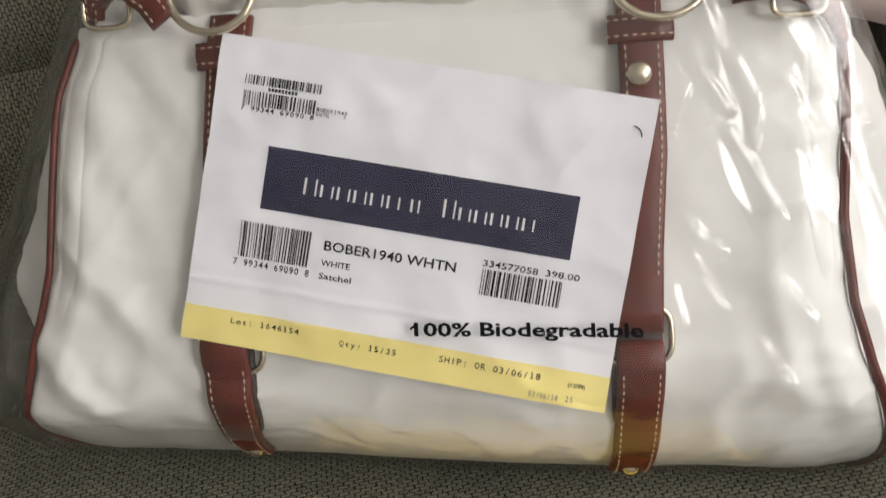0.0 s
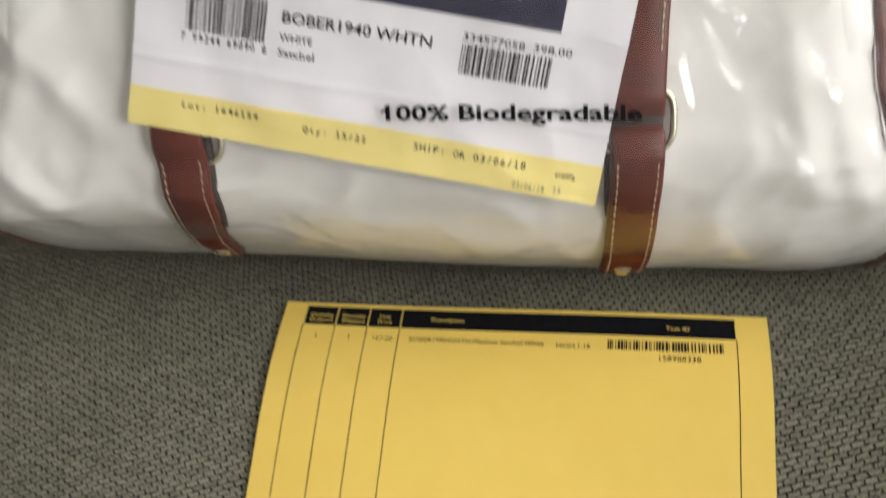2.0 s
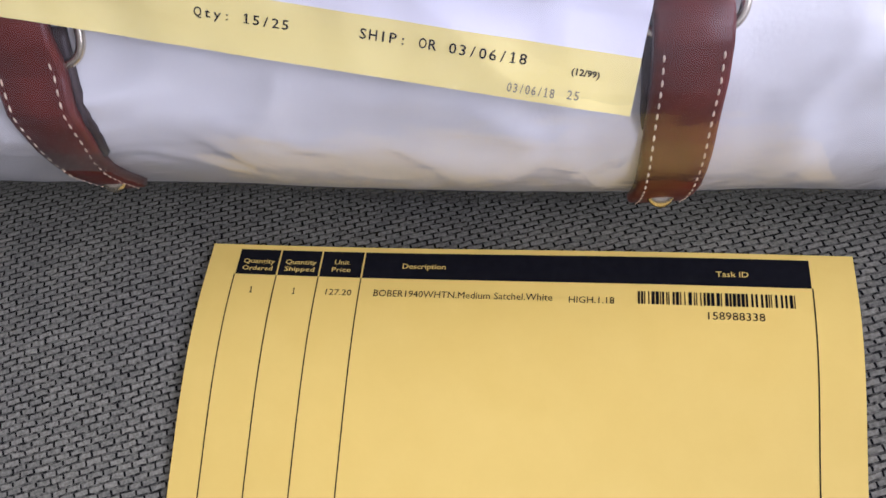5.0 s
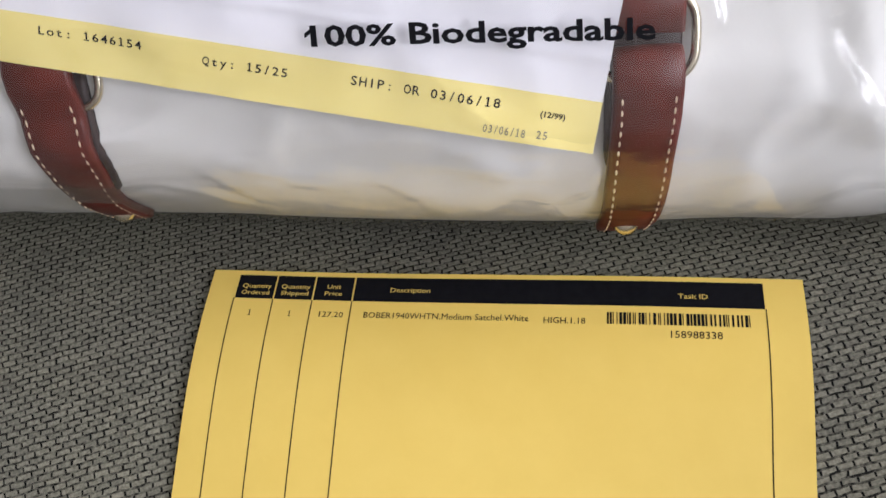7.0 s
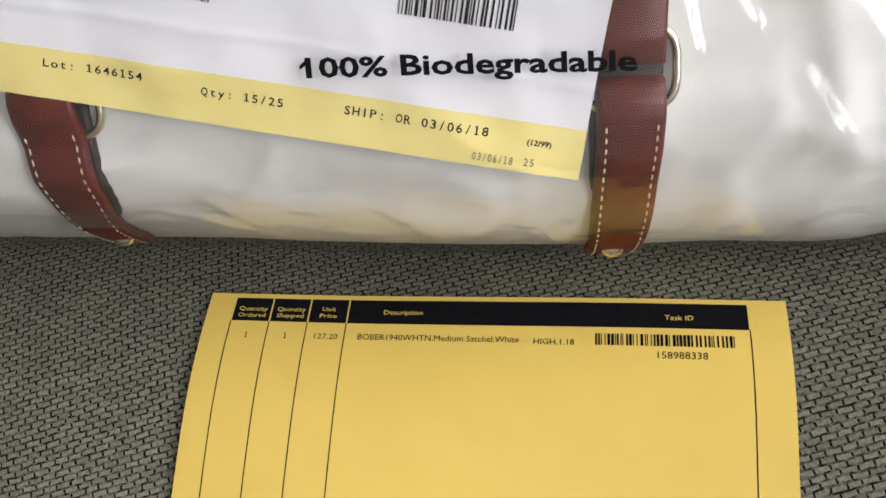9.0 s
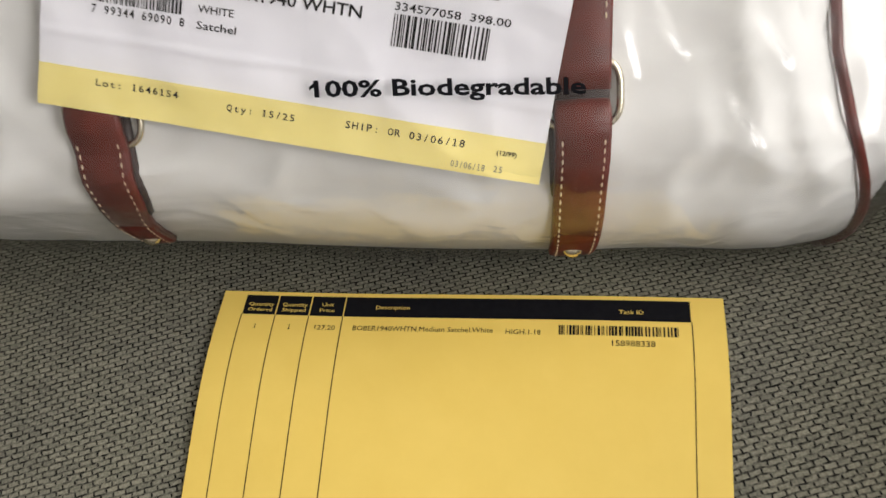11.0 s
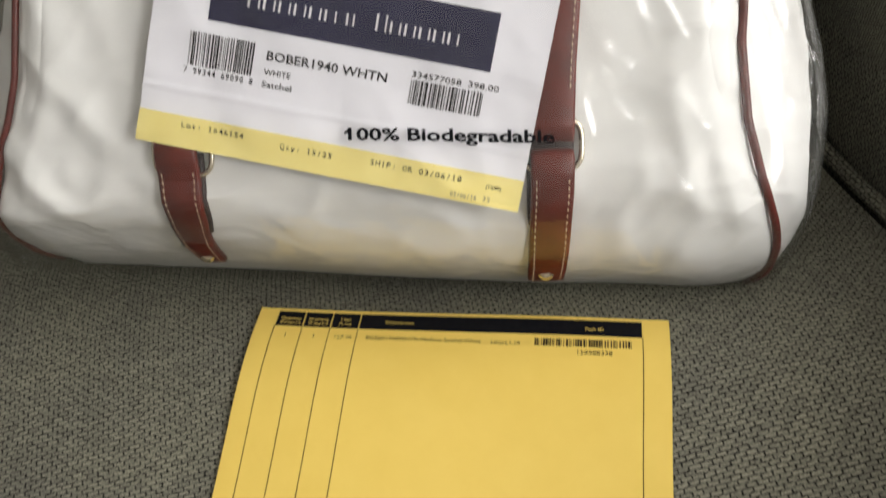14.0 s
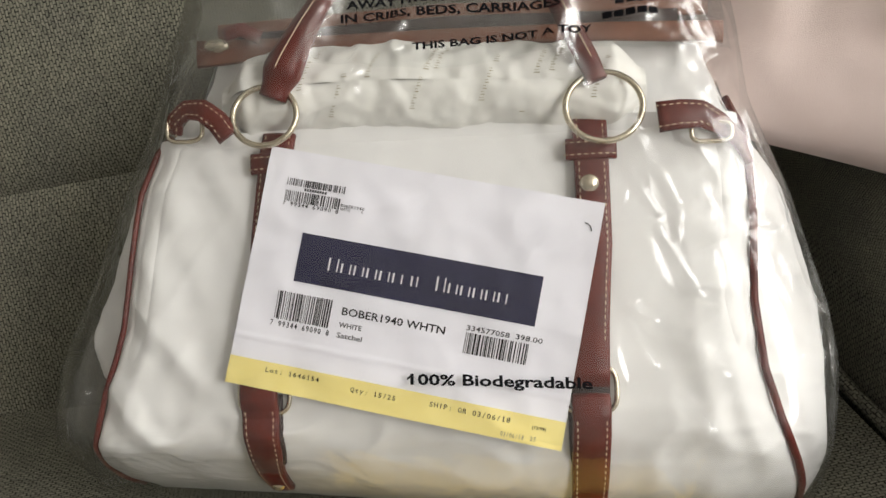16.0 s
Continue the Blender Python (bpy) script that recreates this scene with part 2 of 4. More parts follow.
def bm_tube(points, radius, sides=8, closed=False, flat=1.0, up=Vector((0, 0, 1))):
    """A round or flattened cord along points; radius a number or one for each point."""
    bm = bmesh.new()
    lay = bm.loops.layers.uv.new("UVMap")
    pts = [Vector(p) for p in points]
    run = [0.0]
    for p, q in zip(pts, pts[1:] + pts[:1]):
        run.append(run[-1] + (q - p).length)
    rings = []
    for i, p in enumerate(pts):
        a, b = (pts[i - 1], pts[(i + 1) % len(pts)]) if closed else (pts[max(i - 1, 0)], pts[min(i + 1, len(pts) - 1)])
        d = (b - a).normalized()
        x = d.cross(up).normalized()
        y = x.cross(d).normalized()
        r = radius[i] if isinstance(radius, (list, tuple)) else radius
        rings.append([bm.verts.new(p + x * r * math.cos(k * math.tau / sides) + y * r * flat * math.sin(k * math.tau / sides)) for k in range(sides)])
    for i in range(len(rings) if closed else len(rings) - 1):
        for k in range(sides):
            f = bm.faces.new((rings[i][k], rings[i][(k + 1) % sides], rings[(i + 1) % len(rings)][(k + 1) % sides], rings[(i + 1) % len(rings)][k]))
            f.smooth = True
            for lp, (ri, si) in zip(f.loops, ((i, k), (i, k + 1), (i + 1, k + 1), (i + 1, k))):
                lp[lay].uv = (run[ri], si * 0.0262 / sides)
    if not closed:
        bm.faces.new(rings[0]), bm.faces.new(rings[-1][::-1])
    bmesh.ops.recalc_face_normals(bm, faces=bm.faces)
    return bm


def bm_solid(bm, depth):
    """Gives a sheet thickness, away from its normals."""
    bmesh.ops.recalc_face_normals(bm, faces=bm.faces)
    bmesh.ops.solidify(bm, geom=bm.faces[:] + bm.edges[:] + bm.verts[:], thickness=depth)
    bmesh.ops.recalc_face_normals(bm, faces=bm.faces)
    for e in bm.edges:
        if len(e.link_faces) == 2 and e.calc_face_angle(0) > 0.8:
            e.smooth = False
    return bm


def thing(name, at, label, category, group="", kind=""):
    ob = new(name)
    ob.empty_display_size = 0.02
    ob.location = at
    return tagged(ob, label, category, group, kind)


def part(name, bm, material, parent, label=""):
    """One mesh, built in world places, under a thing or a part."""
    me = bpy.data.meshes.new(name)
    top = parent
    while top is not None and top.parent is not None:
        top = top.parent
    if top is not None:
        bmesh.ops.translate(bm, verts=bm.verts, vec=-Vector(top.location))
    bm.to_mesh(me)
    bm.free()
    me.materials.append(material)
    ob = new(name, me)
    ob.parent = parent
    return tagged(ob, label)


def lerp_table(rows, x):
    xs, ys = zip(*rows)
    return float(np.interp(x, xs, ys))


def smooth(a, b, x):
    k = min(max((x - a) / (b - a), 0.0), 1.0)
    return k * k * (3 - 2 * k)


def wob(x, y, z, s):
    return noise.noise(Vector((x * s, y * s, z * s)))


def ridge(x, y, z, sharp):
    return max(0.0, 1 - abs(noise.noise(Vector((x, y, z)))) * sharp)


def one_font(body, size, spacing=1.0, bold=0.0):
    """Built-in letters as a flat outline mesh: a list of places and faces, x from 0."""
    cu = bpy.data.curves.new("letters", "FONT")
    cu.body, cu.size, cu.space_character, cu.offset, cu.resolution_u = body, size, spacing, bold, 2
    ob = new("letters", cu)
    dg = bpy.context.evaluated_depsgraph_get()
    me = bpy.data.meshes.new_from_object(ob.evaluated_get(dg))
    places = [(v.co.x, v.co.y) for v in me.vertices]
    faces = [tuple(p.vertices) for p in me.polygons]
    bpy.data.objects.remove(ob)
    bpy.data.curves.remove(cu)
    bpy.data.meshes.remove(me)
    return places, faces


def flat_font(body, size, spacing=1.0, bold=0.0, mono=False):
    """The same, or set letter by letter in even steps as a typewriter does."""
    if not mono:
        return one_font(body, size, spacing, bold)
    places, faces = [], []
    for n, letter in enumerate(body):
        if letter == " ":
            continue
        ps, fs = one_font(letter, size, 1.0, 0.010)
        x0, x1 = min(p[0] for p in ps), max(p[0] for p in ps)
        wide = min(1.0, 0.50 / max(x1 - x0, 0.01)) if x1 - x0 > 0.3 else 1.0
        k = len(places)
        places += [(n * 0.62 + 0.31 + (x - (x0 + x1) / 2) * wide, y) for x, y in ps]
        faces += [tuple(i + k for i in f) for f in fs]
        if letter == "1":
            k = len(places)
            places += [(n * 0.62 + 0.13, 0.0), (n * 0.62 + 0.49, 0.0), (n * 0.62 + 0.49, 0.07), (n * 0.62 + 0.13, 0.07), (n * 0.62 + 0.14, 0.52), (n * 0.62 + 0.30, 0.66), (n * 0.62 + 0.30, 0.74), (n * 0.62 + 0.14, 0.60)]
            faces += [(k, k + 1, k + 2, k + 3), (k + 4, k + 5, k + 6, k + 7)]
    return places, faces


def bm_flat(places, faces, lay):
    """Lays flat outlines on a surface: lay(x, y) gives the place."""
    bm = bmesh.new()
    vs = [bm.verts.new(lay(x, y)) for x, y in places]
    for f in faces:
        if len(set(f)) > 2:
            try:
                bm.faces.new([vs[i] for i in f])
            except ValueError:
                pass
    return bm


def text_on(name, body, x, y, width, height, lay, material, parent, bold=0.0, slant=0.0, spacing=1.0, mono=False):
    """A line of letters from (x, y), stretched to that width and capital height."""
    places, faces = flat_font(body, 1.0, spacing, bold, mono)
    x0, x1 = min(p[0] for p in places), max(p[0] for p in places)
    places = [(x + (px - x0) / (x1 - x0) * width, y + py / 0.72 * height + slant * (px - x0) / (x1 - x0)) for px, py in places]
    return part(name, bm_flat(places, faces, lay), material, parent)


def rects_on(name, rects, lay, material, parent, label="", step=0.0015):
    """Printed bars x0, y0, x1, y1, cut fine enough to follow the surface."""
    places, faces = [], []
    for x0, y0, x1, y1 in rects:
        nx, ny = max(1, math.ceil(abs(x1 - x0) / step)), max(1, math.ceil(abs(y1 - y0) / step))
        k = len(places)
        places += [(x0 + (x1 - x0) * i / nx, y0 + (y1 - y0) * j / ny) for j in range(ny + 1) for i in range(nx + 1)]
        faces += [(k + j * (nx + 1) + i, k + j * (nx + 1) + i + 1, k + (j + 1) * (nx + 1) + i + 1, k + (j + 1) * (nx + 1) + i) for j in range(ny) for i in range(nx)]
    return part(name, bm_flat(places, faces, lay), material, parent, label)


def barcode(x, y, width, height, seed, n=58):
    """Upright bars of a printed code."""
    rng = random.Random(seed)
    cells = [rng.choice((1, 1, 2, 2, 3)) for _ in range(n)]
    total, at, out = sum(cells), 0, []
    for i, c in enumerate(cells):
        if i % 2 == 0:
            out.append((x + at / total * width, y, x + (at + c) / total * width, y + height))
        at += c
    return out


# ---- the sofa ----
# The sofa stands turned by 18 degrees to the satchel: s runs along its seat, d towards its back.
S_AX, D_AX = Vector((0.951, 0.309, 0)), Vector((-0.309, 0.951, 0))
ARM_S, BACK_D = 0.2560, 0.2725


def sofa_at(s, d, z):
    return S_AX * s + D_AX * d + Vector((0, 0, z))


def seat_z(x, y):
    """The seat's height: tilted a little, sagging towards the back and under the satchel."""
    tilt = 0.0005 + 0.04 * min(max(x, -0.3), 0.25)
    sag = -0.036 * smooth(-0.01, 0.17, y) * (1 - 0.45 * smooth(0.1, 0.22, x))
    slope = -0.022 * smooth(0.015, 0.135, -y)
    dent = -0.014 * math.exp(-(((x + 0.03) / 0.17) ** 4) - ((y - 0.085) / 0.05) ** 2)
    hollow = -0.0035 * math.exp(-((y + 0.072) / 0.03) ** 2) * smooth(-0.08, 0.06, x)
    return tilt + sag + slope + dent + hollow - 0.012 * smooth(0.05, 0.4, -y) + 0.0012 * wob(x, y, 0, 9)


sofa = thing("sofa", sofa_at(-0.3, -0.05, -0.42), "olive-grey woven fabric sofa with loose cushions", "sofa")


def seat_fn(a, b):
    s, d = -1.15 + (ARM_S - 0.004 + 1.15) * a, -0.46 + (BACK_D + 0.03 + 0.46) * b
    p = sofa_at(s, d, 0)
    edge = -0.02 * (1 - smooth(0.0, 0.010, ARM_S - s)) - 0.05 * (1 - smooth(0, 0.05, d + 0.46))
    return Vector((p.x, p.y, seat_z(p.x, p.y) + edge))


seat = part("seat_cushion", bm_solid(bm_grid(seat_fn, 150, 90, uv_of=lambda a, b: (a * 1.36, b * 0.745)), 0.13), FABRIC, sofa, "sagging woven seat cushion")


def welt(a, b, n=40, lift=0.003):
    return [Vector((p.x, p.y, seat_z(p.x, p.y) + lift)) for p in (sofa_at(a[0] + (b[0] - a[0]) * i / n, a[1] + (b[1] - a[1]) * i / n, 0) for i in range(n + 1))]


part("seat_welt", bm_tube(welt((ARM_S - 0.006, 0.27), (ARM_S - 0.006, -0.44), n=120), 0.005, 12), FABRIC, seat, "corded edge of the cushion")


def back_cushion(name, z0, z1, foot, lean, bulge, nv, label):
    """A cushion across the back, closed all round, its weave laid out along the true length of its curve."""
    front = []
    for k in range(nv + 1):
        b = k / nv
        front.append((foot + lean * (z1 - z0) * b + 0.03 - bulge * (1 - abs(2 * b - 1) ** 8), z0 + (z1 - z0) * b))
    ring = front + [(front[-1][0] + 0.09, z1 - 0.005), (front[0][0] + 0.09, z0 + 0.005), front[0]]
    run = [0.0]
    for p, q in zip(ring, ring[1:]):
        run.append(run[-1] + math.dist(p, q))
    n = len(ring) - 1

    def place(a, b):
        d, h = ring[round(b * n)]
        s = -1.15 + 1.75 * a
        return sofa_at(s, d, h + 0.05 * max(-0.3, min(0.1, s + 0.25)) + 0.003 * wob(s, h, 0, 4))

    bm = bm_grid(place, 100, n, uv_of=lambda a, b: (run[round(b * n)], a * 1.75))
    bmesh.ops.remove_doubles(bm, verts=bm.verts, dist=0.00001)
    bmesh.ops.holes_fill(bm, edges=bm.edges)
    bmesh.ops.recalc_face_normals(bm, faces=bm.faces)
    part(name, bm, FABRIC, sofa, label)


back_cushion("lower_back_cushion", -0.16, 0.14, 0.193, 0.36, 0.030, 60, "lower back cushion of woven fabric")
back_cushion("upper_back_cushion", 0.089, 0.62, 0.285, 0.2, 0.032, 120, "plump upper back cushion of woven fabric")


def arm_fn(a, b):
    prof = [(0.0, -0.30), (0.0, -0.05), (0.0, 0.06), (0.004, 0.10), (0.02, 0.128), (0.05, 0.14), (0.15, 0.14), (0.19, 0.12), (0.20, 0.08), (0.20, -0.30)]
    k = b * (len(prof) - 1)
    i = min(int(k), len(prof) - 2)
    f = k - i
    s = prof[i][0] * (1 - f) + prof[i + 1][0] * f
    z = prof[i][1] * (1 - f) + prof[i + 1][1] * f
    return sofa_at(ARM_S + 0.002 + s, -0.48 + 0.78 * a, z)


part("armrest", bm_solid(bm_grid(arm_fn, 50, 36, uv_of=lambda a, b: (b * 0.9, a * 0.78)), 0.01), FABRIC, sofa, "armrest in shade")
bm = bmesh.new()
bmesh.ops.create_cube(bm, size=1.0, matrix=Matrix.Translation(sofa_at(-0.36, 0.0, -0.285)) @ Matrix.Rotation(radians(18), 4, "Z") @ Matrix.Diagonal((1.6, 0.9, 0.20, 1)))
bmesh.ops.bevel(bm, geom=bm.edges[:], offset=0.015, segments=3, affect="EDGES")
part("base", bm, FABRIC, sofa)
for fs, fd in ((-1.05, -0.4), (0.35, -0.4), (-1.05, 0.4), (0.35, 0.4)):
    p = sofa_at(fs, fd, -0.42)
    part("foot", bm_tube([p, p + Vector((0, 0, 0.04))], 0.03, 12, up=Vector((1, 0, 0))), DARK_EDGE, sofa, "dark wooden foot")

# ---- the satchel ----
C0 = Vector((-0.0575, 0.0336, 0.1396))
UX, UY = Vector((0.99559, 0.09382, 0.0)), Vector((-0.05683, 0.60305, 0.79568))
NN = Vector((0.07465, -0.79217, 0.60572))


def bag_at(u, v, w=0.0):
    """A place by the satchel's front: u along it, v up it, w out of it."""
    low = smooth(-0.075, -0.106, v)
    v += 0.055 * max(0.0, 0.105 - u) * smooth(-0.055, -0.105, v) - (0.0035 + 0.0045 * smooth(0.12, 0.2, u)) * smooth(-0.085, -0.112, v)
    w += 0.009 * smooth(-0.07, 0.05, u) * (1 - 0.5 * smooth(0.13, 0.2, u)) * low
    return C0 + UX * u + UY * v + NN * w


LEFT = [(-0.118, -0.168), (-0.1085, -0.178), (-0.099, -0.179), (-0.08, -0.1755), (-0.06, -0.1705), (-0.042, -0.1659), (-0.025, -0.160), (-0.007, -0.1552), (0.012, -0.153), (0.03, -0.151), (0.05, -0.1485), (0.068, -0.1455), (0.08, -0.141), (0.096, -0.135), (0.105, -0.130), (0.12, -0.121), (0.16, -0.112)]
RIGHT = [(-0.118, 0.210), (-0.1044, 0.2150), (-0.094, 0.2145), (-0.081, 0.2095), (-0.0617, 0.2020), (-0.0355, 0.1945), (0.0, 0.191), (0.04, 0.193), (0.0665, 0.1925), (0.09, 0.190), (0.12, 0.182), (0.16, 0.176)]
FILM_L = [(-0.128, -0.205), (-0.12, -0.212), (-0.1125, -0.210), (-0.089, -0.2075), (-0.0476, -0.2066), (-0.03, -0.205), (0.0, -0.193), (0.0142, -0.1855), (0.05, -0.1718), (0.0787, -0.159), (0.105, -0.1445), (0.12, -0.139), (0.155, -0.129), (0.2, -0.115), (0.26, -0.09)]
FILM_R = [(-0.128, 0.219), (-0.1118, 0.228), (-0.0943, 0.232), (-0.0656, 0.2355), (-0.04, 0.2378), (-0.0315, 0.2381), (-0.0035, 0.2345), (0.0144, 0.2295), (0.059, 0.2165), (0.09, 0.203), (0.11, 0.195), (0.155, 0.189), (0.2, 0.18), (0.26, 0.15)]
FRONT = [(-0.120, -0.093), (-0.117, -0.079), (-0.113, -0.066), (-0.1095, -0.057), (-0.106, -0.0485), (-0.102, -0.0405), (-0.098, -0.033), (-0.093, -0.026), (-0.088, -0.0207), (-0.084, -0.0170), (-0.078, -0.0133), (-0.072, -0.0110), (-0.066, -0.0094), (-0.055, -0.0078), (-0.035, -0.0066), (0.0, -0.007), (0.06, -0.008), (0.09, -0.011), (0.10, -0.018), (0.12, -0.030), (0.16, -0.050)]
BACK = [(-0.120, -0.10), (-0.116, -0.125), (-0.105, -0.140), (-0.06, -0.145), (0.05, -0.130), (0.12, -0.100), (0.16, -0.085)]


def section(a, v, grow=0.0):
    """Once round the body at height v."""
    ul, ur, wf, wb = lerp_table(LEFT, v), lerp_table(RIGHT, v), lerp_table(FRONT, v), lerp_table(BACK, v)
    deep = wf - wb
    k = smooth(-0.125, -0.085, v)
    gl, gr = min(ul, (ul - 0.003) + (lerp_table(FILM_L, v) + 0.007 - ul + 0.003) * smooth(-0.06, -0.005, v)), max(ur, lerp_table(FILM_R, v) - 0.0015)
    fade = 1 - smooth(0.06, 0.11, v)
    gl, gr = ul + (gl - ul) * k * fade, ur + (gr - ur) * k * fade
    r = min(0.022, deep * 0.4)
    loop = [(ul, wf - r), (ul + 0.3 * r, wf - 0.3 * r), (ul + r, wf), (ul * 0.5 + ur * 0.5, wf), (ur - r, wf), (ur - 0.3 * r, wf - 0.3 * r), (ur, wf - r), (ur + (gr - ur) * 0.8, wf - 0.26 * deep),
            (gr, wf - 0.45 * deep), (gr * 0.6 + ur * 0.4, wf - 0.75 * deep), (ur - r, wb), (ul * 0.5 + ur * 0.5, wb), (ul + r, wb), (gl * 0.6 + ul * 0.4, wf - 0.75 * deep), (gl, wf - 0.45 * deep), (ul + (gl - ul) * 0.8, wf - 0.26 * deep)]
    lens = [math.dist(loop[i], loop[(i + 1) % len(loop)]) for i in range(len(loop))]
    at = (a % 1.0) * sum(lens)
    for i, ln in enumerate(lens):
        if at <= ln or i == len(lens) - 1:
            f = min(at / max(ln, 1e-9), 1.0)
            p, q = loop[i], loop[(i + 1) % len(loop)]
            u, w = p[0] + (q[0] - p[0]) * f, p[1] + (q[1] - p[1]) * f
            break
        at -= ln
    cu, cw = (ul + ur) / 2, (wf + wb) / 2
    return u + grow * (1 if u > cu else -1) * min(1, abs(u - cu) * 12), v, w + grow * (1 if w > cw else -1) * min(1, abs(w - cw) * 30)


def creases(u, v):
    """Soft folds of the leather, strongest by the pipings."""
    side = smooth(0.06, 0.13, -u) + smooth(0.13, 0.17, u)
    long = (0.0010 * wob(u * 44 + v * 24, v * 9 - u * 6, 5, 1) * (0.4 + 0.8 * side) + 0.0026 * max(0.0, 1 - 4.2 * abs(wob(u * 17 + v * 10, v * 5 - u * 3, 5, 1))) * (0.2 + side)) * smooth(-0.1, -0.06, v)
    pucker = smooth(-0.045, -0.07, v) * smooth(-0.112, -0.098, v) * (0.0026 * max(0.0, 1 - 2.6 * abs(wob(u * 19 + v * 9, v * 27 - u * 8, 17, 1))) + 0.0012 * wob(u * 34, v * 40 + u * 12, 19, 1))
    return long + pucker + 0.0022 * wob(u * 1.5 + v * 0.7, v * 0.6, 3, 26) * (0.25 + side) + 0.0010 * wob(u, v, 8, 60) * (0.3 + side) + 0.0005 * max(0.0, 1 - 3.5 * abs(wob(u * 40 - v * 26, v * 34 + u * 12, 4, 1))) * (0.5 + side + 0.9 * smooth(-0.055, -0.075, v) * smooth(-0.118, -0.1, v))


satchel = thing("satchel", bag_at(0.02, -0.118, -0.09), "white leather satchel with reddish-brown leather straps, in clear wrapping", "handbag")


def body_fn(a, b):
    v = -0.120 + 0.270 * b
    u, vv, w = section(a, v)
    return bag_at(u, vv, w + creases(u, v))


bm = bm_grid(body_fn, 360, 150, closed=True)
for ring in (bm.verts[:360], bm.verts[-360:]):
    bm.faces.new(ring)
bmesh.ops.recalc_face_normals(bm, faces=bm.faces)
body = part("body", bm, WHITE_LEATHER, satchel, "soft white pebbled leather body")


def front_w(u, v):
    ul, ur = lerp_table(LEFT, v), lerp_table(RIGHT, v)
    r = 0.02
    drop = 0.0
    for e in (u - ul, ur - u):
        if e < r:
            drop = r - math.sqrt(max(r * r - (r - e) ** 2, 0))
    return lerp_table(FRONT, v) + creases(u, v) - drop


# the front panel, whose upper edge stands free
def panel_fn(a, b):
    v = -0.06 + (0.157 + 0.003 * math.sin(a * 3.1)) * b
    ul, ur = lerp_table(LEFT, v) + 0.004, lerp_table(RIGHT, v) - 0.004
    u = ul + (ur - ul) * a
    return bag_at(u, v, front_w(u, min(v, 0.085)) - 0.0032 + 0.0024 * smooth(0, 0.4, b) * smooth(0, 0.05, a) * smooth(0, 0.05, 1 - a))


part("front_pocket", bm_solid(bm_grid(panel_fn, 190, 100), 0.003), WHITE_LEATHER, satchel, "white leather front pocket panel")


def piping(side):
    pts = []
    for i in range(60):
        v = -0.114 + (0.222 if side else 0.215) * i / 59
        table = RIGHT if side else LEFT
        pts.append(bag_at(lerp_table(table, v) + (-0.004 if side else 0.004), v, lerp_table(FRONT, v) - 0.0055))
    return pts


part("piping", bm_tube(piping(0), 0.0017, up=NN), TAN_LEATHER, satchel, "reddish-brown leather piping")
part("piping", bm_tube(piping(1), 0.0021, up=NN), TAN_LEATHER, satchel, "reddish-brown leather piping")


def strap(name, path, width, parent, thick=0.0024, stitched=True, material=None, stitch_from=0, across=None):
    """A flat belt along places (u, v, w) of the front, with a seam of stitches along both edges."""
    pts = [bag_at(*p) for p in path]
    fine = []
    for i in range(len(pts) - 1):
        fine += [pts[i].lerp(pts[i + 1], k / 4) for k in range(4)]
    fine.append(pts[-1])
    wid = lambda i: width if not isinstance(width, (list, tuple)) else float(np.interp(i / (len(fine) - 1), np.linspace(0, 1, len(width)), width))
    bm = bmesh.new()
    prev, sides = None, []
    for i, p in enumerate(fine):
        d = (fine[min(i + 1, len(fine) - 1)] - fine[max(i - 1, 0)]).normalized()
        x = d.cross(NN).normalized() if across is None else (across - d * across.dot(d)).normalized()
        y = x.cross(d).normalized()
        h = wid(i) / 2
        ring = [bm.verts.new(p + x * h * sx + y * thick * sy) for sx, sy in ((-1, 0), (-0.97, 0.75), (-0.85, 1), (0, 1.12), (0.85, 1), (0.97, 0.75), (1, 0), (0, 0))]
        sides.append((p, x, y, h))
        if prev:
            for k in range(8):
                bm.faces.new((prev[k], prev[(k + 1) % 8], ring[(k + 1) % 8], ring[k])).smooth = True
        else:
            bm.faces.new(ring)
        prev = ring
    bm.faces.new(prev[::-1])
    bmesh.ops.recalc_face_normals(bm, faces=bm.faces)
    ob = part(name, bm, material or TAN_LEATHER, parent, "reddish-brown leather strap" if not material else "")
    if stitched:
        for edge in (-1, 1):
            bm = bmesh.new()
            line = [p + x * edge * (h - 0.0026) + y * thick * 1.12 for p, x, y, h in sides[stitch_from:]]
            run, step = 0.0, 0.0036
            for i in range(len(line) - 1):
                seg = line[i + 1] - line[i]
                ln = seg.length
                if ln < 1e-6:
                    continue
                d = seg / ln
                nrm = sides[stitch_from + i][2]
                at = (step - run % step) % step
                while at < ln:
                    q = line[i] + d * at
                    x = d.cross(nrm).normalized() * 0.00033
                    vs = [bm.verts.new(q + d * e * 0.0012 + x * s + nrm * hgt) for e, s, hgt in ((-1, 0, 0), (-0.5, 1, 0.0002), (0.5, 1, 0.0002), (1, 0, 0), (0.5, -1, 0.0002), (-0.5, -1, 0.0002), (0, 0, 0.0005))]
                    for k in range(6):
                        bm.faces.new((vs[k], vs[(k + 1) % 6], vs[6]))
                    at += step
                run += ln
            bmesh.ops.recalc_face_normals(bm, faces=bm.faces)
            part("stitching", bm, THREAD, ob, "cream stitching")
    return ob


def on_front(uv, lift=0.0052):
    return [(u, v, front_w(u, v) + lift) for u, v in uv]


